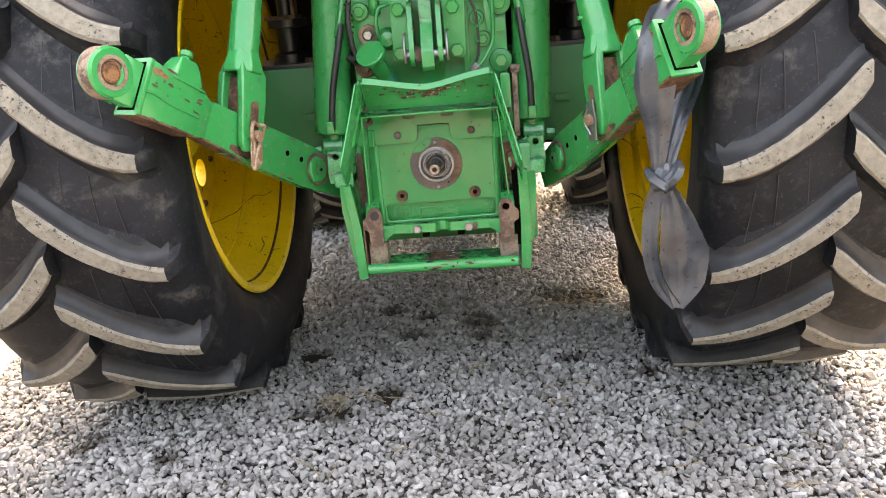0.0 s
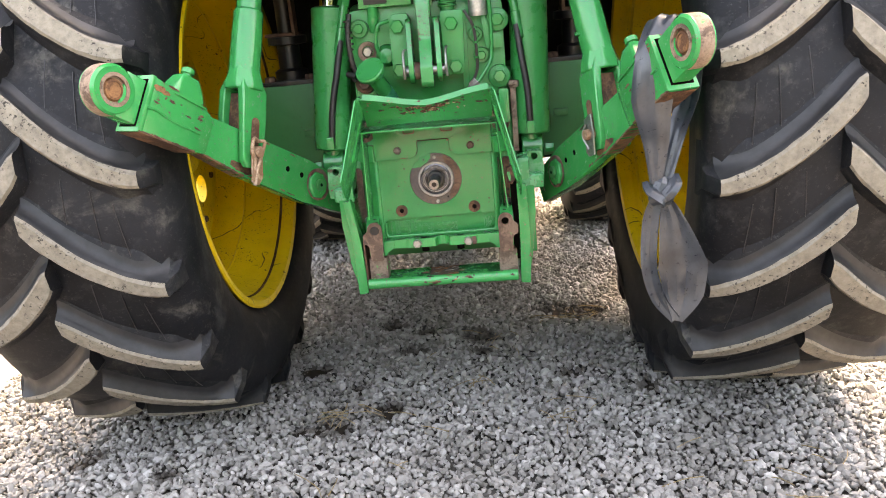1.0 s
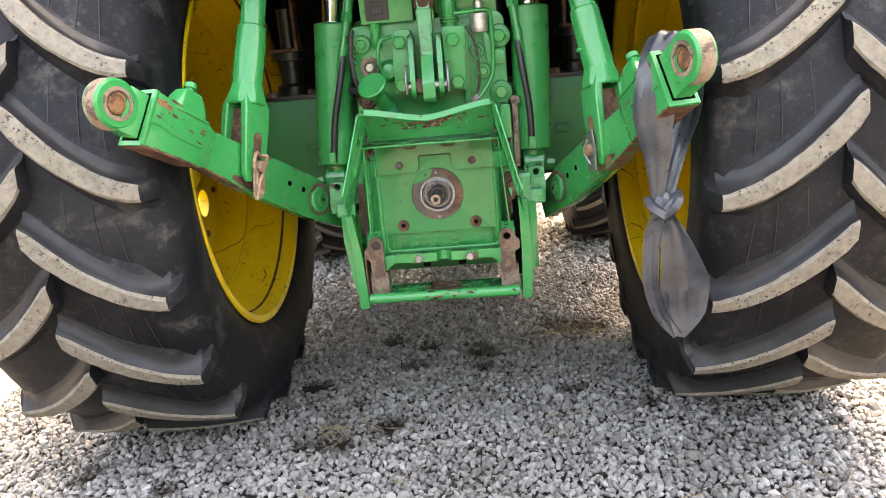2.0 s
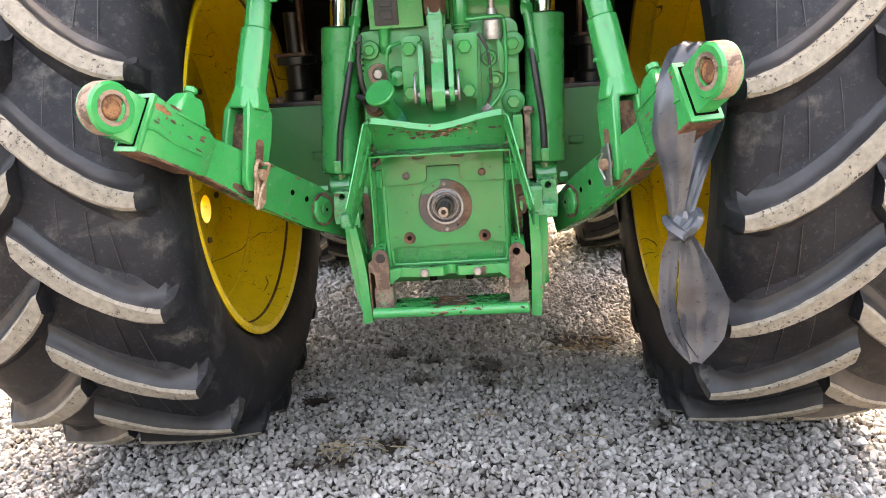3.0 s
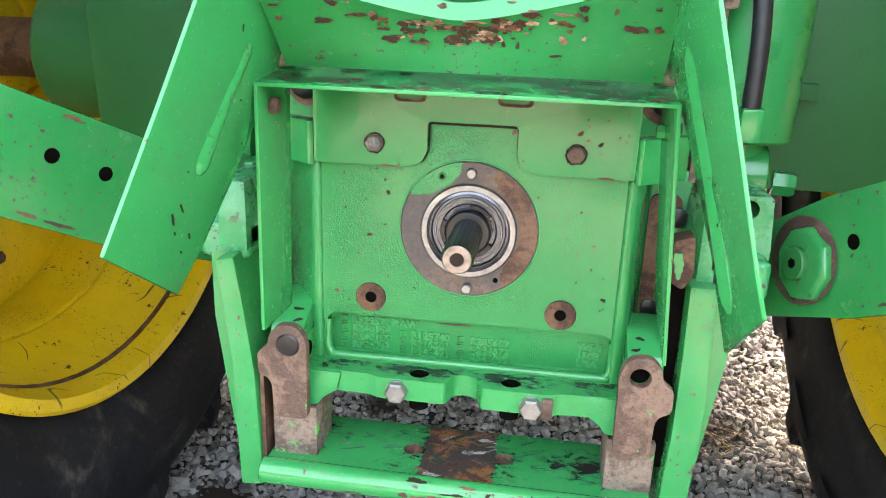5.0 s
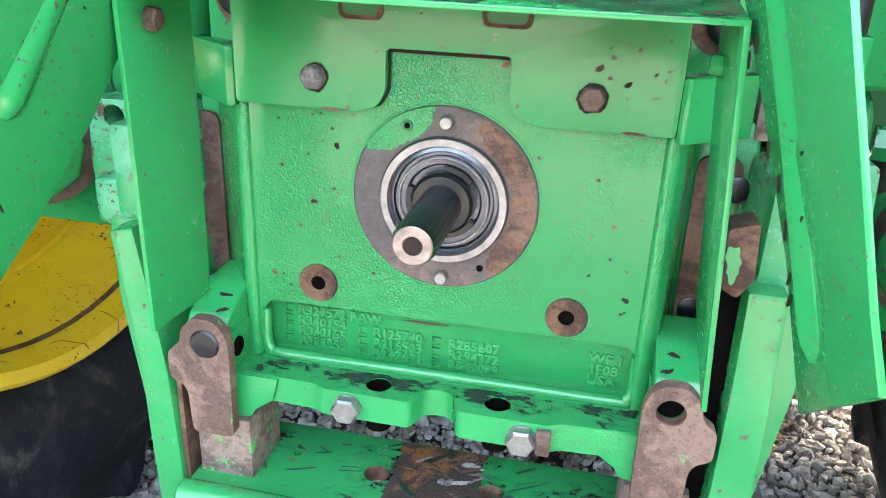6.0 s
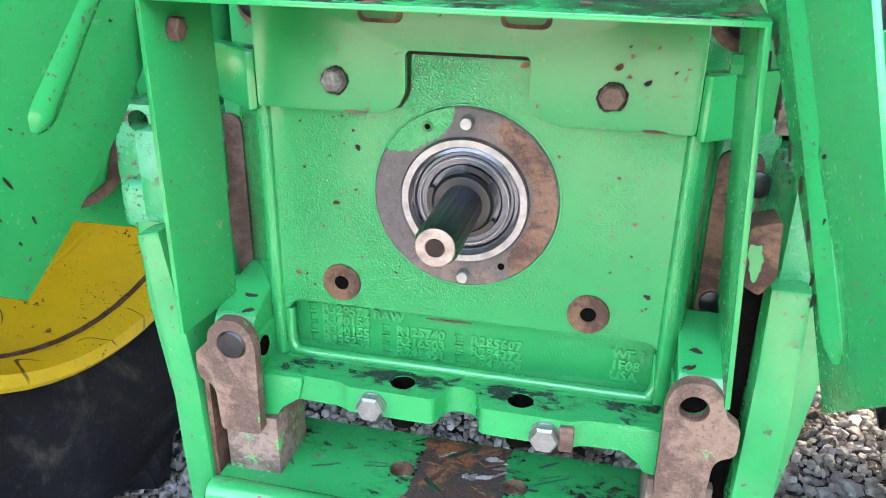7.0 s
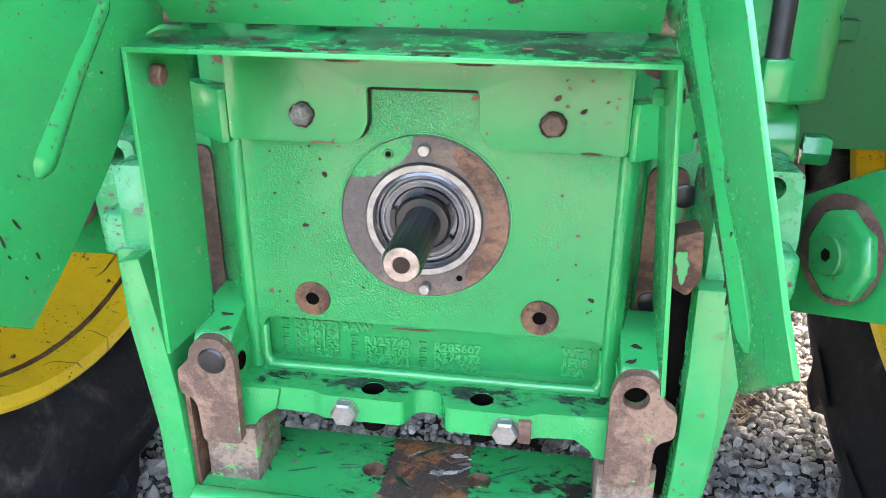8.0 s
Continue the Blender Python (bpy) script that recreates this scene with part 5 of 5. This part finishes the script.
for k in range(7):
    c2 = V(lip(daubs.uniform(0.05, 0.95), daubs.uniform(0.0, 0.9)))
    part("scuff", blotch(c2 + V((0, -0.0002, 0)), BACK, (1, 0, 0), daubs.uniform(0.002, 0.008), daubs.uniform(0.0008, 0.002), k + 70, 0.0005), rust_plate, shield)

# ---- lower links, raised ----
ball_rust = rusty("bright_orange_rust", (0.10, 0.045, 0.025), (0.25, 0.125, 0.060), 0.50)


def lofted(stations):
    """A bar through (centre, across, width, up, height) stations."""
    rings = []
    for c, a, w, u, h in stations:
        c, a, u = V(c), V(a).normalized() * w / 2, V(u).normalized() * h / 2
        rings.append([c - a - u, c + a - u, c + a + u, c - a + u])
    return solid(rings)


def lower_link(s, pv, pn, bend, ball, label):
    pv, pn, bend, ball = V(pv), V(pn), V(bend), V(ball)
    axis = (ball - pv).normalized()
    across = axis.cross(V((0, 0, 1))).normalized()
    up = across.cross(axis).normalized()
    a1 = (pn - pv).normalized()
    link = part("lower_link", lofted([(pv - a1 * 0.17, across, 0.040, up, 0.100), (pv - a1 * 0.04, across, 0.046, up, 0.120), (pv + a1 * 0.05, across, 0.046, up, 0.135), (pn, across, 0.046, up, 0.125), (bend, across, 0.046, up, 0.105), (bend.lerp(ball, 0.25), across, 0.060, up, 0.105)]), green_worn, tractor, label, bevel=0.004)
    b2 = (ball - bend).normalized()
    up2 = across.cross(b2).normalized()
    s0, s1 = bend.lerp(ball, 0.10), bend.lerp(ball, 0.72)
    part("end_sleeve", lofted([(s0 - b2 * 0.05, across, 0.046, up2, 0.100), (s0, across, 0.078, up2, 0.122), (s1, across, 0.084, up2, 0.146)]), green_worn, link, "green telescopic sleeve with rust at its edges", bevel=0.005)
    part("sleeve_rim", lofted([(s1 - b2 * 0.010, across, 0.086, up2, 0.148), (s1 + b2 * 0.004, across, 0.086, up2, 0.148)]), green_worn, link, bevel=0.004)
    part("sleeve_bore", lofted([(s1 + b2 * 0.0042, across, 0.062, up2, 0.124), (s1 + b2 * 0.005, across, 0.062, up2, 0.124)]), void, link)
    part("end_tongue", lofted([(s1 - b2 * 0.06, across, 0.050, up2, 0.112), (ball - b2 * 0.02, across, 0.050, up2, 0.116)]), green_worn, link, bevel=0.004)
    eye = part("ball_eye", both(lathe([(0.0385, -0.027), (0.055, -0.027), (0.061, -0.021), (0.061, 0.021), (0.055, 0.027), (0.0385, 0.027), (0.0385, -0.027)], ball, across, 40, False)), green_worn, link, "green ball eye with a rusty rim", angle=30)
    part("eye_rim", lathe([(0.0608, -0.019), (0.0620, -0.016), (0.0620, 0.016), (0.0608, 0.019), (0.0608, -0.019)], ball, across, 40, False), rust_pale, eye, "rim rubbed to pale rust")
    part("eye_socket", lathe([(0.032, -0.0284), (0.041, -0.0280), (0.042, 0.0), (0.041, 0.0280), (0.032, 0.0284), (0.032, -0.0284)], ball, across, 36, False), rust_pale, eye, "pale rusty socket ring")
    part("ball", lathe([(0.019, -0.026), (0.024, -0.025), (0.031, -0.016), (0.0345, 0.0), (0.031, 0.016), (0.024, 0.025), (0.019, 0.026), (0.019, -0.026)], ball, across, 32, False), ball_rust, eye, "rusty hitch ball")
    part("socket_fill", lathe([(0.0334, -0.020), (0.0334, 0.020)], ball, across, 28), rust_pale, eye)
    part("ball_bore", lathe([(0.0195, -0.0235), (0.0195, 0.0235)], ball, across, 24), ball_rust, eye)
    face = across * (-1 if across.x * s > 0 else 1)
    chips = random.Random(4 + s)
    for k in range(9):
        f, g = chips.uniform(0.3, 1.0), chips.choice((-0.058, -0.056, 0.056, 0.058))
        part("rust_stain", blotch(pv.lerp(pn, f) + face * 0.0231 + up * g, face, axis, chips.uniform(0.006, 0.020), chips.uniform(0.0012, 0.003), chips.random(), 0.0005), rust_plate, link)
    part("rust_stain", blotch(pn + face * 0.0231 - up * 0.040 + axis * 0.01, face, axis, 0.048, 0.014, 3, 0.0006, 0.35), rust_plate, link, "patch rubbed bare and rusty")
    for k in range(34):
        f = chips.uniform(0.0, 1.0)
        top_face = k % 4 == 0
        base = s0.lerp(s1, f)
        wide = 0.078 + 0.006 * f
        if top_face:
            c, nrm = base + up2 * (0.0612 + 0.0120 * f) + across * chips.uniform(-0.035, 0.035), up2
        else:
            c, nrm = base + face * (wide / 2 + 0.0004) + up2 * (chips.choice((-1, -1, 1)) * (0.0600 + 0.0110 * f) if k % 3 else chips.gauss(0.03, 0.012)), face
        part("rust_stain", blotch(c, nrm, b2, chips.choice((0.003, 0.006, 0.010, 0.017)), chips.uniform(0.0010, 0.0038), chips.random(), 0.0006, 0.9), (rust_plate, orange_rust, rust_dark)[k % 3], link)
    for c0, u0, h0, w0, c1, u1, h1, w1 in ((s0, up2, 0.122, 0.079, s1, up2, 0.146, 0.085), (pn, up, 0.123, 0.047, bend, up, 0.104, 0.047)):
        rag = random.Random(9 + s)
        rows = []
        for k in range(25):
            f = k / 24
            c, u, h, w = c0.lerp(c1, f), u0.lerp(u1, f), h0 + (h1 - h0) * f, w0 + (w1 - w0) * f
            rows.append((c - u * (h / 2 - 0.0015 + rag.uniform(0.0, 0.0008)), across, w + 0.0008, u, 0.003 + rag.uniform(0.0, 0.0035)))
        part("rust_edge", lofted(rows), rust_plate, link, "lower edge rubbed bare and rusty")
    part("rust_stain", blotch(s0.lerp(s1, 0.82) + face * 0.0420 + up2 * 0.048, face, b2, 0.024, 0.008, 12 + s, 0.0008, 0.6), ball_rust, link, "orange rust patch on the sleeve")
    part("rust_stain", blotch(s0.lerp(s1, 0.80) + up2 * 0.0706 + across * 0.006, up2, b2, 0.034, 0.020, 15 + s, 0.0008, 0.6), ball_rust, link)
    # release catch on the sleeve
    k0 = s0.lerp(s1, 0.30) + up2 * 0.060
    part("catch_body", lofted([(k0 - up2 * 0.01, across, 0.080, b2, 0.098), (k0 + up2 * 0.012, across, 0.076, b2, 0.092), (k0 + up2 * 0.046, across, 0.060, b2, 0.070), (k0 + up2 * 0.068, across, 0.044, b2, 0.050)]), green, link, "green release catch", bevel=0.008, seg=3)
    part("catch_gasket", lofted([(k0 - up2 * 0.004, across, 0.088, b2, 0.108), (k0 + up2 * 0.002, across, 0.088, b2, 0.108)]), green_worn, link, bevel=0.002)
    part("catch_knob", lathe([(0.012, 0), (0.012, 0.006), (0.017, 0.008), (0.017, 0.020), (0.012, 0.024)], k0 + up2 * 0.068, up2, 24), green, link)
    weld = s0.lerp(s1, 0.5) + face * 0.0400
    part("weld_seam", tube([weld - b2 * 0.09 - up2 * 0.01, weld - up2 * 0.012, weld + b2 * 0.055 + face * 0.0015 - up2 * 0.006, weld + b2 * 0.085 + face * 0.003 - up2 * 0.010], 0.0036, 8), green_worn, link)
    # holes and pivot
    inner = across * (-1 if across.x * s > 0 else 1)
    for t in (0.25, 0.46):
        c = pv.lerp(pn, t) + inner * 0.0232 + up * 0.012
        part("link_hole", lathe([(0.0085, 0), (0.0085, 0.0006)], c, inner, 18), void, link)
    facing = (inner + up * 0.08).normalized()
    hub = pv + inner * 0.034 + up * 0.004 + V((0, -0.012, 0))
    part("pivot_washer", lathe([(0.051, -0.006), (0.051, 0.003), (0.047, 0.005)], hub - facing * 0.009 + up * 0.006 - axis * 0.010, facing, 32), bolt_rust, link)
    part("pivot_plate", lathe([(0.044, -0.004), (0.044, 0.004), (0.038, 0.008)], hub - facing * 0.004, facing, 8), green_worn, link, "octagonal green pivot plate", bevel=0.002)
    part("pivot_bolt", ring(hub + facing * 0.0030, facing, 0.0045, 0.019, 0.0088, 24), green_shaded, link)
    part("pivot_socket", lathe([(0.0060, 0), (0.0060, 0.001)], hub + facing * 0.0116, facing, 6), void, link)
    part("pivot_shank", rod(pv - inner * 0.09, pv + inner * 0.02, 0.030, n=28, edge=0.003), green, link)
    return across


def lift_rod(s, pn, knee, top, across, label):
    """The clevis over the link, its slot and pin, and the screw-adjusted rod above."""
    pn, knee, top = V(pn), V(knee), V(top)
    d = (knee - pn).normalized()
    side = (across - d * across.dot(d)).normalized()
    fwd = side.cross(d).normalized()
    t = (top - knee).normalized()
    r = part("lift_rod", rod(knee + d * 0.01, knee + t * 0.27, 0.036, 0.035, 28), green, tractor, label, angle=30)
    for sg in (-1, 1):
        c = side * sg * 0.040
        cheek = lofted([(pn - d * 0.046 + c, side, 0.018, fwd, 0.048), (pn - d * 0.026 + c, side, 0.022, fwd, 0.076), (pn + d * 0.10 + c, side, 0.022, fwd, 0.092), (knee - d * 0.045 + c * 0.9, side, 0.024, fwd, 0.094), (knee + d * 0.02 + c * 0.3, side, 0.028, fwd, 0.062)])
        part("clevis_cheek", cheek, green_worn, r, "green forged clevis cheek", bevel=0.006, seg=3)
        slot_c = pn + d * 0.040 + side * sg * 0.0515
        sl = [slot_c + d * (0.042 * (1 if math.cos(a) > 0 else -1) + 0.015 * math.cos(a)) + fwd * 0.015 * math.sin(a) for a in [k * math.tau / 20 for k in range(20)]]
        part("clevis_slot", solid([[p for p in sl], [p + side * sg * 0.0012 for p in sl]]), rust_dark, r, "dark worn slot")
    part("clevis_throat", lofted([(pn + d * 0.055, side, 0.060, fwd, 0.046), (knee - d * 0.050, side, 0.060, fwd, 0.046)]), rust_plate, r, "rusty web between the clevis cheeks")
    part("clevis_crown", lathe([(0.058, -0.040), (0.057, -0.020), (0.047, 0.014), (0.043, 0.030)], knee, d, 8), green, r, "faceted shoulder of the clevis", bevel=0.006, seg=3)
    part("grease_nipple", rod(knee + t * 0.07 + side * 0.038, knee + t * 0.07 + side * 0.054, 0.006, n=10), green, r)
    part("rod_collar", lathe([(0.044, 0.0), (0.0435, 0.10), (0.0415, 0.185), (0.038, 0.190), (0.034, 0.191)], knee, t, 32), green, r, angle=30)
    h0 = knee + t * 0.255
    part("rod_sleeve", rod(h0, h0 + t * 0.20, 0.033), green, r)
    for sg in (-1, 1):
        part("turn_handle", lofted([(h0 + t * 0.01 + side * sg * 0.044 + fwd * 0.006, side, 0.030, fwd, 0.010), (h0 + t * 0.17 + side * sg * 0.044 + fwd * 0.006, side, 0.030, fwd, 0.010)]), green_worn, r, "green turning handle plate", bevel=0.003)
    part("rod_thread", rod(h0 + t * 0.19, h0 + t * 0.5, 0.016), rust_pale, r, "bare rusty threaded rod")
    return r, d, side, fwd


def link_pin(pn, d, side, fwd, sg, parent, clip):
    p = pn + side * sg * 0.048
    part("clevis_pin", rod(p - side * sg * 0.10, p + side * sg * 0.030, 0.016, n=24, edge=0.003), pin_rust, parent, "rusty clevis pin")
    if clip:
        part("linch_pin", tube([p + side * sg * 0.018 + d * 0.030, p + side * sg * 0.022 + d * 0.034 - fwd * 0.022, p + side * sg * 0.022 - fwd * 0.026, p + side * sg * 0.020 - d * 0.03 - fwd * 0.012, p + side * sg * 0.020 - d * 0.085 - fwd * 0.016], 0.0055, 10), pin_rust, parent, "rusty linch pin")
        part("linch_pin", tube([p + side * sg * 0.018 + d * 0.030, p + side * sg * 0.024 + d * 0.030 + fwd * 0.018, p + side * sg * 0.024 + fwd * 0.012, p + side * sg * 0.022 - d * 0.05 - fwd * 0.004, p + side * sg * 0.022 - d * 0.095 - fwd * 0.010], 0.0050, 10), pin_rust, parent)
        pl = [(-0.02, 0.0), (0.02, 0.0), (0.026, -0.07), (0.012, -0.092), (-0.012, -0.088), (-0.018, -0.05)]
        part("pin_plate", slab([p + side * sg * 0.012 + fwd * u + d * w for u, w in pl], side * sg * 0.005), pin_rust, parent, "pale rusty locking plate", bevel=0.001)
    else:
        pl = [(-0.022, 0.055), (0.018, 0.045), (0.028, -0.045), (0.016, -0.060), (-0.018, -0.058), (-0.026, 0.0)]
        part("pin_plate", slab([p + side * sg * 0.012 + fwd * u + d * w for u, w in pl], side * sg * 0.005), zinc, parent, "grey locking plate", bevel=0.001)
        part("spring_clip", tube([p + side * sg * 0.022 + d * 0.03, p + side * sg * 0.026 + fwd * 0.018, p + side * sg * 0.022 - d * 0.04], 0.003, 8), zinc, parent)


ac_l = lower_link(-1, (-0.398, -0.010, 0.918), (-0.526, -0.254, 1.070), (-0.594, -0.385, 1.158), (-0.712, -0.595, 1.306), "green lower link with its ball eye, raised")
ac_r = lower_link(1, (0.415, 0.012, 0.893), (0.511, -0.240, 1.043), (0.563, -0.372, 1.132), (0.645, -0.612, 1.298), "green lower link with its ball eye, raised")
PN_L, PN_R = V((-0.528, -0.255, 1.080)), V((0.521, -0.228, 1.044))
rod_l, d_l, sd_l, fw_l = lift_rod(-1, PN_L, (-0.502, -0.195, 1.285), (-0.452, -0.080, 1.62), ac_l, "green adjustable lift rod with a slotted clevis")
rod_r, d_r, sd_r, fw_r = lift_rod(1, PN_R, (0.508, -0.170, 1.250), (0.440, -0.070, 1.60), ac_r, "green adjustable lift rod with a slotted clevis")
link_pin(PN_L, d_l, sd_l, fw_l, 1 if sd_l.x > 0 else -1, rod_l, True)
link_pin(PN_R, d_r, sd_r, fw_r, -1 if sd_r.x > 0 else 1, rod_r, False)

# ---- rubber strap on the link ----
strap = thing("rubber_strap", "grey rubber strap looped and knotted over the hitch arm", "strap", (0.62, -0.52, 0.605))
strap.matrix_basis = FIT_TILT @ Matrix.Translation((0.62, -0.475, 0.597))


def ribbon(path, widths, turns, thick=0.003, k=10, cup=0.0, pleat=0.10, wander=1.0):
    """A flat band along a path, with a width and a direction across (degrees round the path) at each point."""
    pts = smooth_path(path, k)
    n = len(pts)
    rings = []
    for i, p in enumerate(pts):
        f = i / (n - 1) * (len(widths) - 1)
        j = min(int(f), len(widths) - 2)
        w, a = widths[j] + (widths[j + 1] - widths[j]) * (f - j), turns[j] + (turns[j + 1] - turns[j]) * (f - j)
        d = (pts[min(i + 1, n - 1)] - pts[max(i - 1, 0)]).normalized()
        u = V((math.cos(radians(a)), math.sin(radians(a)), 0))
        u = (u - d * u.dot(d)).normalized()
        nn = d.cross(u)
        m = 15
        row = []
        for q in range(m):
            e = q / (m - 1) * 2 - 1
            saw = abs(((e * 1.15 + 0.21 * wander + 0.25 * math.sin(0.9 * i / k + wander)) % 1.0) * 2 - 1) - 0.5
            fold = cup * w * (e * e - 0.4) + pleat * w * saw * (0.6 + 0.4 * math.sin(i * 0.33 + wander))
            row.append(p + u * e * w / 2 + nn * fold)
        rings.append(row + [r + nn * thick for r in row[::-1]])
    bm = solid(rings)
    off = V((0.62, -0.52, 0.605))
    bmesh.ops.translate(bm, verts=bm.verts, vec=-off)
    return bm


KNOT = V((0.600, -0.540, 0.940))
part("strap_loop", ribbon([KNOT + V((-0.012, -0.01, 0.02)), (0.588, -0.556, 1.06), (0.574, -0.580, 1.17), (0.585, -0.570, 1.28), (0.612, -0.530, 1.355), (0.645, -0.49, 1.358)], [0.030, 0.062, 0.098, 0.094, 0.080, 0.07], [-10, -8, -12, -18, -30, -40], cup=0.14, wander=0.4), strap_mat, strap, angle=28)
part("strap_loop", ribbon([(0.645, -0.49, 1.358), (0.692, -0.470, 1.29), (0.692, -0.480, 1.18), (0.650, -0.515, 1.08), KNOT + V((0.016, 0.0, 0.03))], [0.07, 0.070, 0.060, 0.046, 0.030], [-40, -60, -48, -25, -10], cup=0.12, wander=2.1), strap_mat, strap, angle=28)
part("strap_tail", ribbon([KNOT + V((-0.012, -0.010, -0.02)), (0.574, -0.552, 0.86), (0.569, -0.555, 0.745), (0.592, -0.556, 0.655), (0.634, -0.558, 0.592)], [0.030, 0.042, 0.042, 0.040, 0.026], [-10, -25, -30, -20, 0], cup=0.10, wander=3.3), strap_mat, strap, angle=28)
part("strap_tail", ribbon([KNOT + V((0.010, -0.006, -0.02)), (0.627, -0.552, 0.865), (0.651, -0.558, 0.745), (0.652, -0.560, 0.662), (0.638, -0.560, 0.588)], [0.024, 0.062, 0.124, 0.104, 0.026], [-5, -12, -8, -5, 0], cup=0.16, pleat=0.14, wander=5.2), strap_mat, strap, angle=28)
part("strap_knot", ribbon([KNOT + V((-0.030, 0.006, 0.020)), KNOT + V((-0.020, -0.024, 0.004)), KNOT + V((0.006, -0.032, -0.014)), KNOT + V((0.026, -0.006, -0.030))], [0.030, 0.052, 0.050, 0.030], [60, 50, 45, 40], cup=-0.2, wander=0.9), strap_mat, strap, angle=28)
part("strap_knot", ribbon([KNOT + V((0.034, 0.008, 0.034)), KNOT + V((0.026, -0.024, 0.018)), KNOT + V((0.004, -0.030, -0.004)), KNOT + V((-0.026, -0.008, -0.026))], [0.030, 0.046, 0.044, 0.026], [-60, -50, -45, -40], cup=-0.2, wander=2.9), strap_mat, strap, angle=28)


def hung(bm):
    bmesh.ops.translate(bm, verts=bm.verts, vec=(-0.62, 0.52, -0.605))
    return bm


part("strap_knot", hung(lathe([(0.010, -0.034), (0.026, -0.020), (0.030, 0.0), (0.024, 0.022), (0.010, 0.036)], KNOT, (0.3, 0, 1), 9)), strap_mat, strap, angle=20)

# ---- gravel ----

def stones(name, rng, x0, x1, y0, y1, step, size, label):
    """Crushed stone over a stretch of ground, as one mesh."""
    xs, ys = np.meshgrid(np.arange(x0, x1, step), np.arange(y0, y1, step))
    c = np.stack([xs.ravel(), ys.ravel()], 1)
    c = c + rng.uniform(-0.5, 0.5, c.shape) * step
    bare = np.zeros(len(c))
    for sx, sy, sr in SOIL:
        bare = np.maximum(bare, np.exp(-((c[:, 0] - sx) ** 2 + ((c[:, 1] - sy) * 1.3) ** 2) / (sr * 0.8) ** 2))
    c = c[bare * rng.uniform(0.0, 1.0, len(c)) < 0.40]
    n = len(c)
    base = bmesh.new()
    bmesh.ops.create_icosphere(base, subdivisions=1, radius=1.0)
    bv = np.array([v.co[:] for v in base.verts])
    bf = np.array([[v.index for v in f.verts] for f in base.faces])
    base.free()
    r = size * rng.lognormal(0.0, 0.28, n)
    sc = np.stack([rng.uniform(0.75, 1.35, n), rng.uniform(0.7, 1.2, n), rng.uniform(0.55, 0.95, n)], 1) * r[:, None]
    v = bv[None] * (1 + rng.uniform(-0.42, 0.26, (n, len(bv), 1))) * sc[:, None]
    q = rng.normal(size=(n, 4))
    q[:, 1:3] *= 0.45
    q /= np.linalg.norm(q, axis=1, keepdims=True)
    w, x, y, z = q.T
    m = np.stack([np.stack([1 - 2 * (y * y + z * z), 2 * (x * y - z * w), 2 * (x * z + y * w)], 1), np.stack([2 * (x * y + z * w), 1 - 2 * (x * x + z * z), 2 * (y * z - x * w)], 1), np.stack([2 * (x * z - y * w), 2 * (y * z + x * w), 1 - 2 * (x * x + y * y)], 1)], 1)
    v = np.einsum("nij,nkj->nki", m, v)
    wave = 0.010 * np.sin(c[:, 0] * 3.1 + 1.3) * np.sin(c[:, 1] * 2.3) + 0.006 * np.sin(c[:, 0] * 9 + c[:, 1] * 7)
    for sx, sy, sr in SOIL:
        wave = wave - 0.017 * np.exp(-((c[:, 0] - sx) ** 2 + (c[:, 1] - sy) ** 2) / sr ** 2) * rng.uniform(0.3, 1.4, n)
    v[..., 0] += c[:, None, 0]
    v[..., 1] += c[:, None, 1]
    v[..., 2] += (wave + rng.uniform(-0.014, 0.010, n) - 0.003)[:, None]
    f = (bf[None] + (np.arange(n) * len(bv))[:, None, None]).reshape(-1, 3)
    me = bpy.data.meshes.new(name)
    me.vertices.add(n * len(bv))
    me.vertices.foreach_set("co", v.reshape(-1).astype(np.float32))
    me.loops.add(f.size)
    me.loops.foreach_set("vertex_index", f.reshape(-1).astype(np.int32))
    me.polygons.add(len(f))
    me.polygons.foreach_set("loop_start", (np.arange(len(f)) * 3).astype(np.int32))
    me.polygons.foreach_set("use_smooth", [False] * len(f))
    me.update(calc_edges=True)
    me.validate()
    me.materials.append(stone_mat)
    return tagged(new(name, me), label, "gravel", kind="stuff")


rng = np.random.default_rng(3)
stones("gravel", rng, -2.05, 2.05, -0.95, 2.3, 0.0156, 0.0106, "loose grey crushed stone covering the yard")
stones("far_gravel", rng, -2.6, 2.6, 2.3, 6.5, 0.030, 0.0175, "loose grey crushed stone under the tractor's front")


# ---- dry straw ----
straw = random.Random(12)
bits = []
for cx, cy, n, r in ((-0.435, 0.097, 10, 0.06), (-0.33, 0.10, 8, 0.06), (0.059, 0.318, 7, 0.05), (0.544, 1.058, 12, 0.09), (0.45, 1.0, 8, 0.1), (0.40, 0.05, 8, 0.15), (0.1, 0.8, 8, 0.2), (-0.2, -0.3, 6, 0.25), (0.9, -0.55, 8, 0.2), (1.1, -0.45, 6, 0.2)):
    for k in range(n):
        a, l = straw.uniform(0, math.pi), straw.uniform(0.02, 0.07)
        p = V((cx + straw.gauss(0, r * 0.6), cy + straw.gauss(0, r * 0.6), straw.uniform(0.016, 0.026)))
        d = V((math.cos(a), math.sin(a), straw.uniform(-0.25, 0.25))) * l
        bits.append(tube([p - d, p + V((straw.uniform(-0.006, 0.006), straw.uniform(-0.006, 0.006), 0.005)), p + d], 0.0014, 5, 3))
tagged(new("straw", mesh_of("straw", both(*bits), straw_mat)), "thin bits of dry straw lying on the gravel", "straw", kind="stuff")
